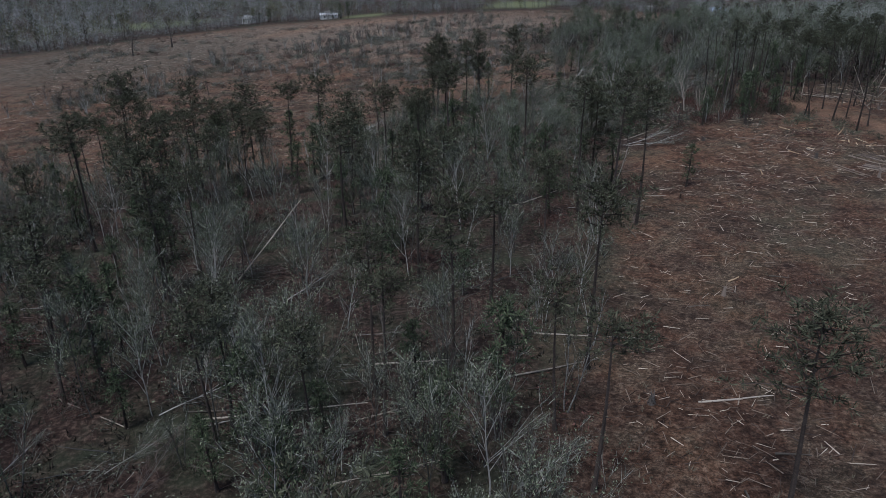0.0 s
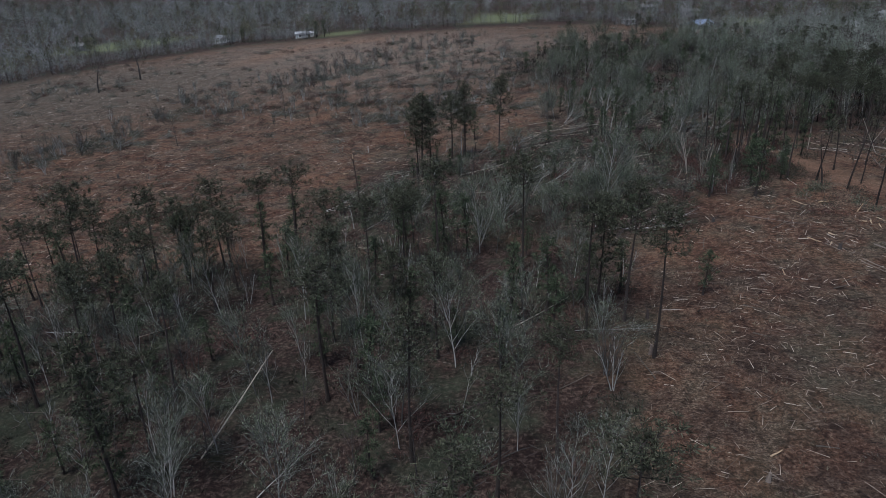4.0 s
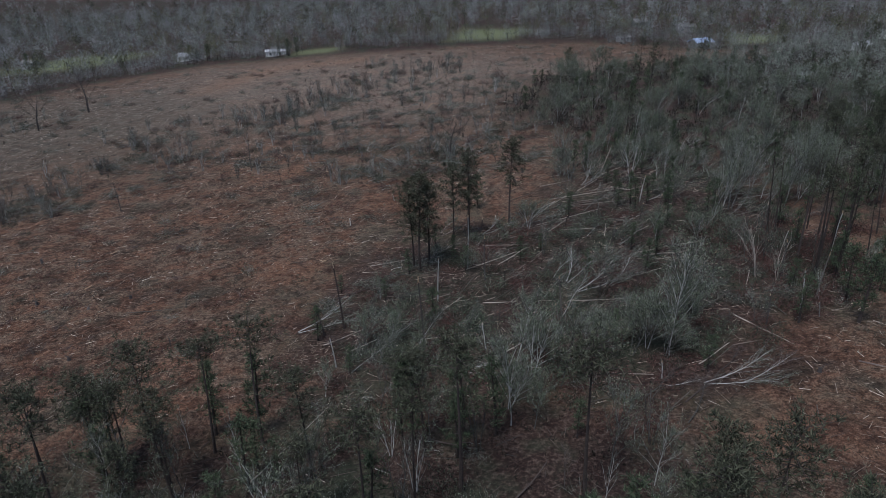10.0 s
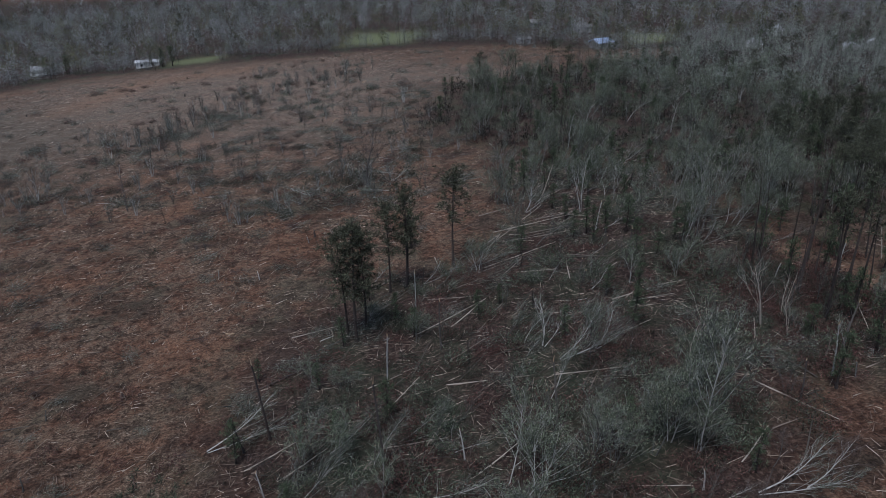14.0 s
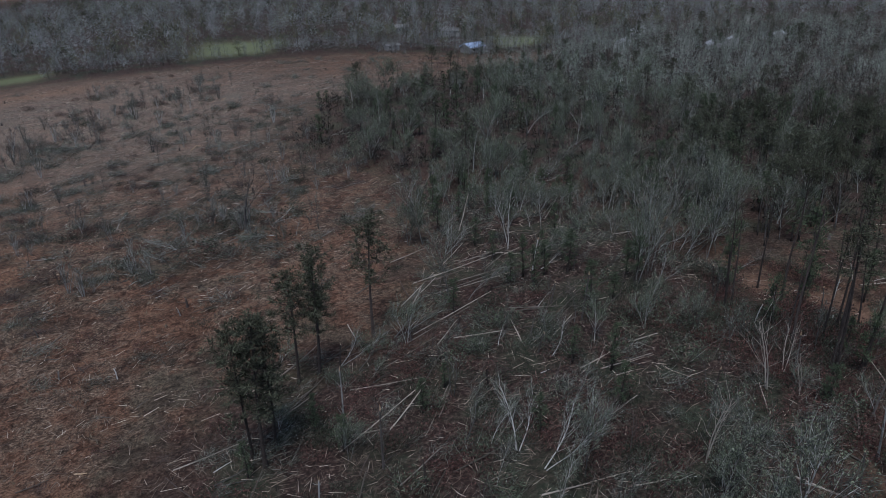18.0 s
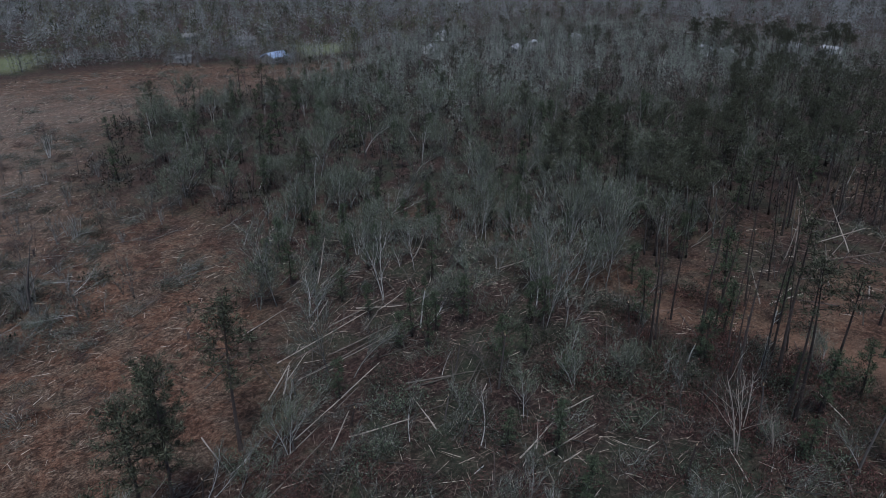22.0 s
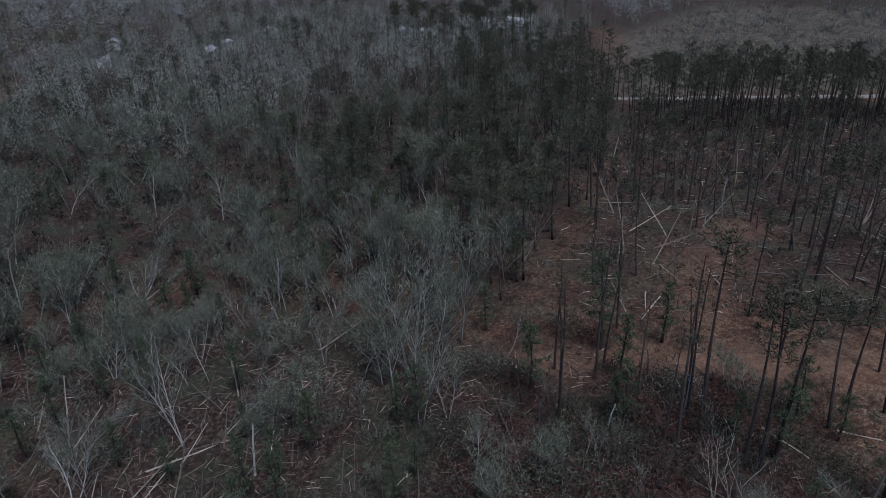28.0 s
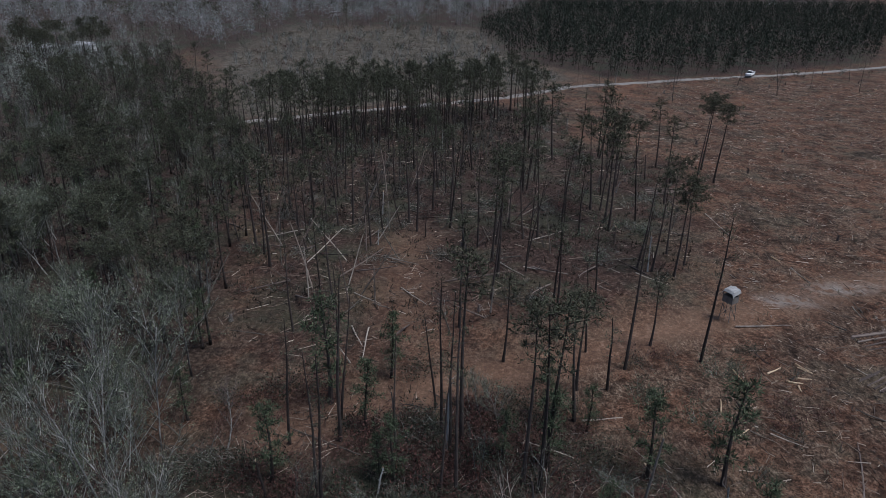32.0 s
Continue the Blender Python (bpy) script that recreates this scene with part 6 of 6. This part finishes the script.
for x, y in scatter(GRASS_HILL, 190, 4, 50, clear_of_tracks):
    BUSHES[dice.randrange(5)].stand(x, y, dice.uniform(1.2, 2.6), dice.uniform(0, 360))
for x, y, h in ((167.4, 23.7, 12.9), (173, -6.8, 8.2), (178, -10, 8), (187, -4, 9), (182, -22, 8), (190, 12, 8), (176, -32, 9), (196, -44, 9), (184, 36, 8)):
    WOODLAND[dice.randrange(4)].stand(x, y, h / 9, dice.uniform(0, 360))


# ---------------------------------------------------------------- houses, far off
def house(x, y, turn, long, deep, wall_h, roof_mat, wall_mat, label, category="house", rise=None):
    z = min(ground_z(x + dx, y + dy) for dx in (-5, 5) for dy in (-4, 4)) - 0.1
    top = new("house")
    top.matrix_basis = pose(x, y, z, 0, 0, turn)
    tagged(top, label, category, "homes in the trees")
    w = bevelled("wall", wall_mat, [(-long / 2, -deep / 2, 0, long / 2, deep / 2, wall_h + 0.4)], 0.03)
    part("wall", w, top)
    rise = deep * 0.25 if rise is None else rise
    g = Geo()
    e, o = 0.4, 0.18
    for sgn in (-1, 1):
        v = []
        for dz in (0, o):
            v += [(-long / 2 - e, sgn * (deep / 2 + e), wall_h + 0.25 + dz), (long / 2 + e, sgn * (deep / 2 + e), wall_h + 0.25 + dz), (long / 2 + e, 0, wall_h + rise + 0.4 + dz), (-long / 2 - e, 0, wall_h + rise + 0.4 + dz)]
        f = [(0, 1, 2, 3), (7, 6, 5, 4), (0, 4, 5, 1), (1, 5, 6, 2), (2, 6, 7, 3), (3, 7, 4, 0)]
        g.add(v, f if sgn > 0 else [q[::-1] for q in f])
    part("roof", g.mesh("roof", roof_mat), top)
    for sx in (-1, 1):
        gable = Geo()
        x0, x1 = sx * long / 2 - 0.05, sx * long / 2 + 0.05
        gable.add([(x0, -deep / 2, wall_h + 0.3), (x0, deep / 2, wall_h + 0.3), (x0, 0, wall_h + rise + 0.35), (x1, -deep / 2, wall_h + 0.3), (x1, deep / 2, wall_h + 0.3), (x1, 0, wall_h + rise + 0.35)],
                  [(0, 2, 1), (3, 4, 5), (0, 1, 4, 3), (1, 2, 5, 4), (2, 0, 3, 5)])
        part("gable", gable.mesh("gable", wall_mat), top)
    n = max(int(long / 3), 2)
    for side in (-1, 1):
        for i in range(n):
            wx = -long / 2 + long * (i + 0.5) / n
            y0 = side * deep / 2
            if i == n // 2 and side < 0:
                part("door", bevelled("door", PLY, [(wx - 0.45, y0 - 0.06, 0.1, wx + 0.45, y0 + 0.06, 2.1)]), top, "dark house door")
                continue
            win = part("window", bevelled("window", WHITE_PAINT, [(wx - 0.6, y0 - 0.05, 0.9, wx + 0.6, y0 + 0.05, 2.0)]), top)
            part("pane", bevelled("pane", DARK_GLASS, [(wx - 0.5, y0 - 0.07, 1.0, wx + 0.5, y0 + 0.07, 1.9)], 0.01), win)
    return top


house(112, 312, 20, 8.1, 5.5, 2.0, BLUE_ROOF, SIDING, "house with blue-grey metal roof at the field edge")
house(182, 258, 60, 6.4, 4.1, 2.1, TIN, SIDING, "small house with bright metal roof among trees")
house(164, 287, 30, 5.1, 4.1, 2.1, TIN, WHITE_PAINT, "white cottage among bare trees")
house(246, 213, 60, 5.0, 3.2, 2.0, TIN, WHITE_PAINT, "small white mobile home in the wood", "mobile home", 0.6)
house(279, 190, 66, 7.5, 3.4, 2.0, TIN, WHITE_PAINT, "long white mobile home in the wood", "mobile home", 0.7)
house(-67, 337, 5, 8.3, 3.1, 2.1, TIN, WHITE_PAINT, "long white mobile home at the field edge", "mobile home", 0.6)
house(-111, 350, -15, 5.8, 4.8, 2.3, TIN, WHITE_PAINT, "white cottage with a pale roof", "house")
house(104, 373, 10, 6.4, 4.4, 2.0, SHINGLE, SIDING, "pale house under grey shingles")
house(121, 355, -10, 7.6, 4.4, 2.2, SHINGLE, SIDING, "long house with grey shingle roof")
house(189, 311, 40, 6.4, 4.8, 2.2, TIN, WHITE_PAINT, "white house deep in the trees")
house(84, 327, 12, 5.6, 2.5, 1.7, SHINGLE, SIDING, "pale trailer at the field edge", "mobile home", 0.5)
house(241, 219, 60, 7.0, 4.1, 2.1, TIN, WHITE_PAINT, "white house with bright roof in the wood")
house(273, 201, 65, 8.9, 4.8, 2.1, TIN, SIDING, "long house with bright metal roof in the wood")
house(196, 264, 50, 5.1, 3.4, 2.0, TIN, SIDING, "small bright shed in the trees", "shed")
house(-191, 367, -20, 7.0, 4.8, 2.2, SHINGLE, SIDING, "grey house beside a green pasture")
house(223, 267, 45, 5.8, 4.1, 2.1, TIN, SIDING, "distant house with pale roof")


for hx, hy in HOMES:
    for _ in range(11):
        a = math.atan2(90 - hy, 10 - hx) + dice.gauss(0, 0.6)
        r = dice.uniform(6, 14)
        (WOODLAND[dice.randrange(4)] if dice.random() < 0.75 else YOUNG[dice.randrange(3)]).stand(hx + r * math.cos(a), hy + r * math.sin(a), dice.uniform(0.7, 1.1), dice.uniform(0, 360))


# ---------------------------------------------------------------- hunting stand on legs
def hunting_stand(x, y, turn):
    top = new("hunting_stand")
    top.matrix_basis = pose(x, y, ground_z(x, y) - 0.05, 0, 0, turn) @ Matrix.Diagonal((0.54, 0.54, 0.8, 1))
    tagged(top, "raised wooden hunting stand with torn white roof sheet", "hunting stand")
    for sx in (-1, 1):
        for sy in (-1, 1):
            g = Geo()
            g.tube([(sx * 0.95, sy * 0.8, 0), (sx * 0.75, sy * 0.65, 2.3)], [0.06, 0.055], 5)
            part("leg", g.mesh("leg", PLY), top)
    for s in (-1, 1):
        for a, b in ((-1, 1), (1, -1)):
            g = Geo()
            g.tube([(a * 0.9, s * 0.78, 0.35), (b * 0.78, s * 0.67, 2.0)], [0.035, 0.035], 4)
            part("brace", g.mesh("brace", PLY), top)
            g = Geo()
            g.tube([(s * 0.93, a * 0.76, 0.35), (s * 0.8, b * 0.64, 2.0)], [0.035, 0.035], 4)
            part("brace", g.mesh("brace", PLY), top)
    part("floor", bevelled("floor", PLY, [(-0.95, -0.85, 2.3, 0.95, 0.85, 2.42)]), top)
    for b in ((-0.95, -0.85, 2.42, 0.95, -0.78, 3.1), (-0.95, 0.78, 2.42, 0.95, 0.85, 3.1), (-0.95, -0.78, 2.42, -0.88, 0.78, 3.1), (0.88, -0.78, 2.42, 0.95, 0.78, 3.1)):
        part("wall", bevelled("wall", PLY, [b]), top)
    for sx in (-1, 1):
        for sy in (-1, 1):
            part("post", bevelled("post", PLY, [(sx * 0.9 - 0.05, sy * 0.8 - 0.05, 3.1, sx * 0.9 + 0.05, sy * 0.8 + 0.05, 3.75)], 0.01), top)
    g = Geo()
    n = 9
    rng = np.random.default_rng(5)
    u = np.linspace(-1.15, 1.15, n)
    gx, gy = np.meshgrid(u, u * 0.92)
    gz = 3.95 - 0.14 * gx ** 2 - 0.08 * gy + rng.normal(0, 0.03, gx.shape) - 0.28 * (np.abs(gx) > 1.1) - 0.2 * (np.abs(gy) > 1.03)
    i = np.arange(n * n).reshape(n, n)
    f = np.stack([i[:-1, :-1], i[:-1, 1:], i[1:, 1:], i[1:, :-1]], -1).reshape(-1, 4)
    v = np.stack([gx, gy, gz], -1).reshape(-1, 3)
    g.add(v, f)
    g.add(v - (0, 0, 0.03), f[:, ::-1])
    part("roof", g.mesh("roof", TARP), top, "crumpled white roof sheet")


hunting_stand(60.9, 68.8, 25)


# ---------------------------------------------------------------- white pickup on the gravel road
def pickup(x, y, turn):
    top = new("pickup_truck")
    top.matrix_basis = pose(x, y, ground_z(x, y) + 0.3, 0, 0, turn) @ Matrix.Diagonal((0.85, 0.85, 0.85, 1))
    tagged(top, "white pickup truck parked on the gravel road", "pickup truck")
    part("body", bevelled("body", WHITE_PAINT, [(-2.7, -0.95, 0.5, 2.7, 0.95, 1.05), (1.0, -0.93, 1.05, 2.65, 0.93, 1.2), (-2.7, -0.95, 1.05, -0.75, -0.85, 1.4), (-2.7, 0.85, 1.05, -0.75, 0.95, 1.4), (-2.7, -0.85, 1.05, -2.6, 0.85, 1.4)], 0.06), top)
    bm = bmesh.new()
    bmesh.ops.create_cube(bm, size=1, matrix=Matrix.Translation((0.1, 0, 1.45)) @ Matrix.Diagonal((1.9, 1.8, 0.85, 1)))
    for v in bm.verts:
        if v.co.z > 1.5:
            v.co.x = 0.1 + (v.co.x - 0.1) * 0.68
            v.co.y *= 0.85
    bmesh.ops.bevel(bm, geom=bm.edges[:], offset=0.07, segments=2, affect="EDGES")
    me = bpy.data.meshes.new("cab")
    bm.to_mesh(me)
    bm.free()
    me.materials.append(WHITE_PAINT)
    part("cab", me, top)
    for sy in (-1, 1):
        part("side_window", bevelled("side_window", DARK_GLASS, [(-0.6, sy * 0.86 - 0.03, 1.3, 0.75, sy * 0.86 + 0.03, 1.7)], 0.01), top)
        part("headlight", bevelled("headlight", STEEL, [(2.66, sy * 0.7 - 0.15, 0.85, 2.72, sy * 0.7 + 0.15, 1.02)], 0.01), top)
    part("windscreen", bevelled("windscreen", DARK_GLASS, [(-0.04, -0.72, -0.3, 0.04, 0.72, 0.3)], 0.01), top, "", pose(0.9, 0, 1.52, 0, -28, 0))
    for sx in (-1.75, 1.7):
        for sy in (-1, 1):
            g = Geo()
            g.tube([(sx, sy * 0.7, 0.4), (sx, sy * 0.74, 0.4), (sx, sy * 0.95, 0.4), (sx, sy * 0.98, 0.4)], [0.34, 0.4, 0.4, 0.34], 16)
            wheel = part("wheel", g.mesh("wheel", RUBBER), top)
            g = Geo()
            g.tube([(sx, sy * 0.96, 0.4), (sx, sy * 0.995, 0.4)], [0.22, 0.2], 12)
            part("rim", g.mesh("rim", STEEL), wheel)


pickup(202.9, -17, -225)

# ---------------------------------------------------------------- the rest of each kind
for name, label, category in (("pine_tree", "many more slim dark pines of the stand and wood", "pine trees"), ("bush", "countless low bushes and briars", "bushes"), ("log", "many more felled logs and poles", "logs"),
                              ("sapling", "many more thin bare saplings", "saplings"), ("woodland_tree", "bare hardwoods of the eastern wood", "woodland"), ("bare_tree", "many more grey bare hardwoods", "trees"),
                              ("bent_tree", "many more storm-bent pale hardwoods", "trees"), ("fallen_tree", "many more fallen trees", "fallen trees"), ("young_pine", "many more young pines", "pine trees"), ("brush_heap", "many more heaps of brush", "brush heaps"), ("thick_bush", "many more thick bushes", "bushes"), ("brush_clump", "many more clumps of upright stems", "bushes")):
    if REST[name]:
        joined("more_" + name + "s", REST[name], label, category)
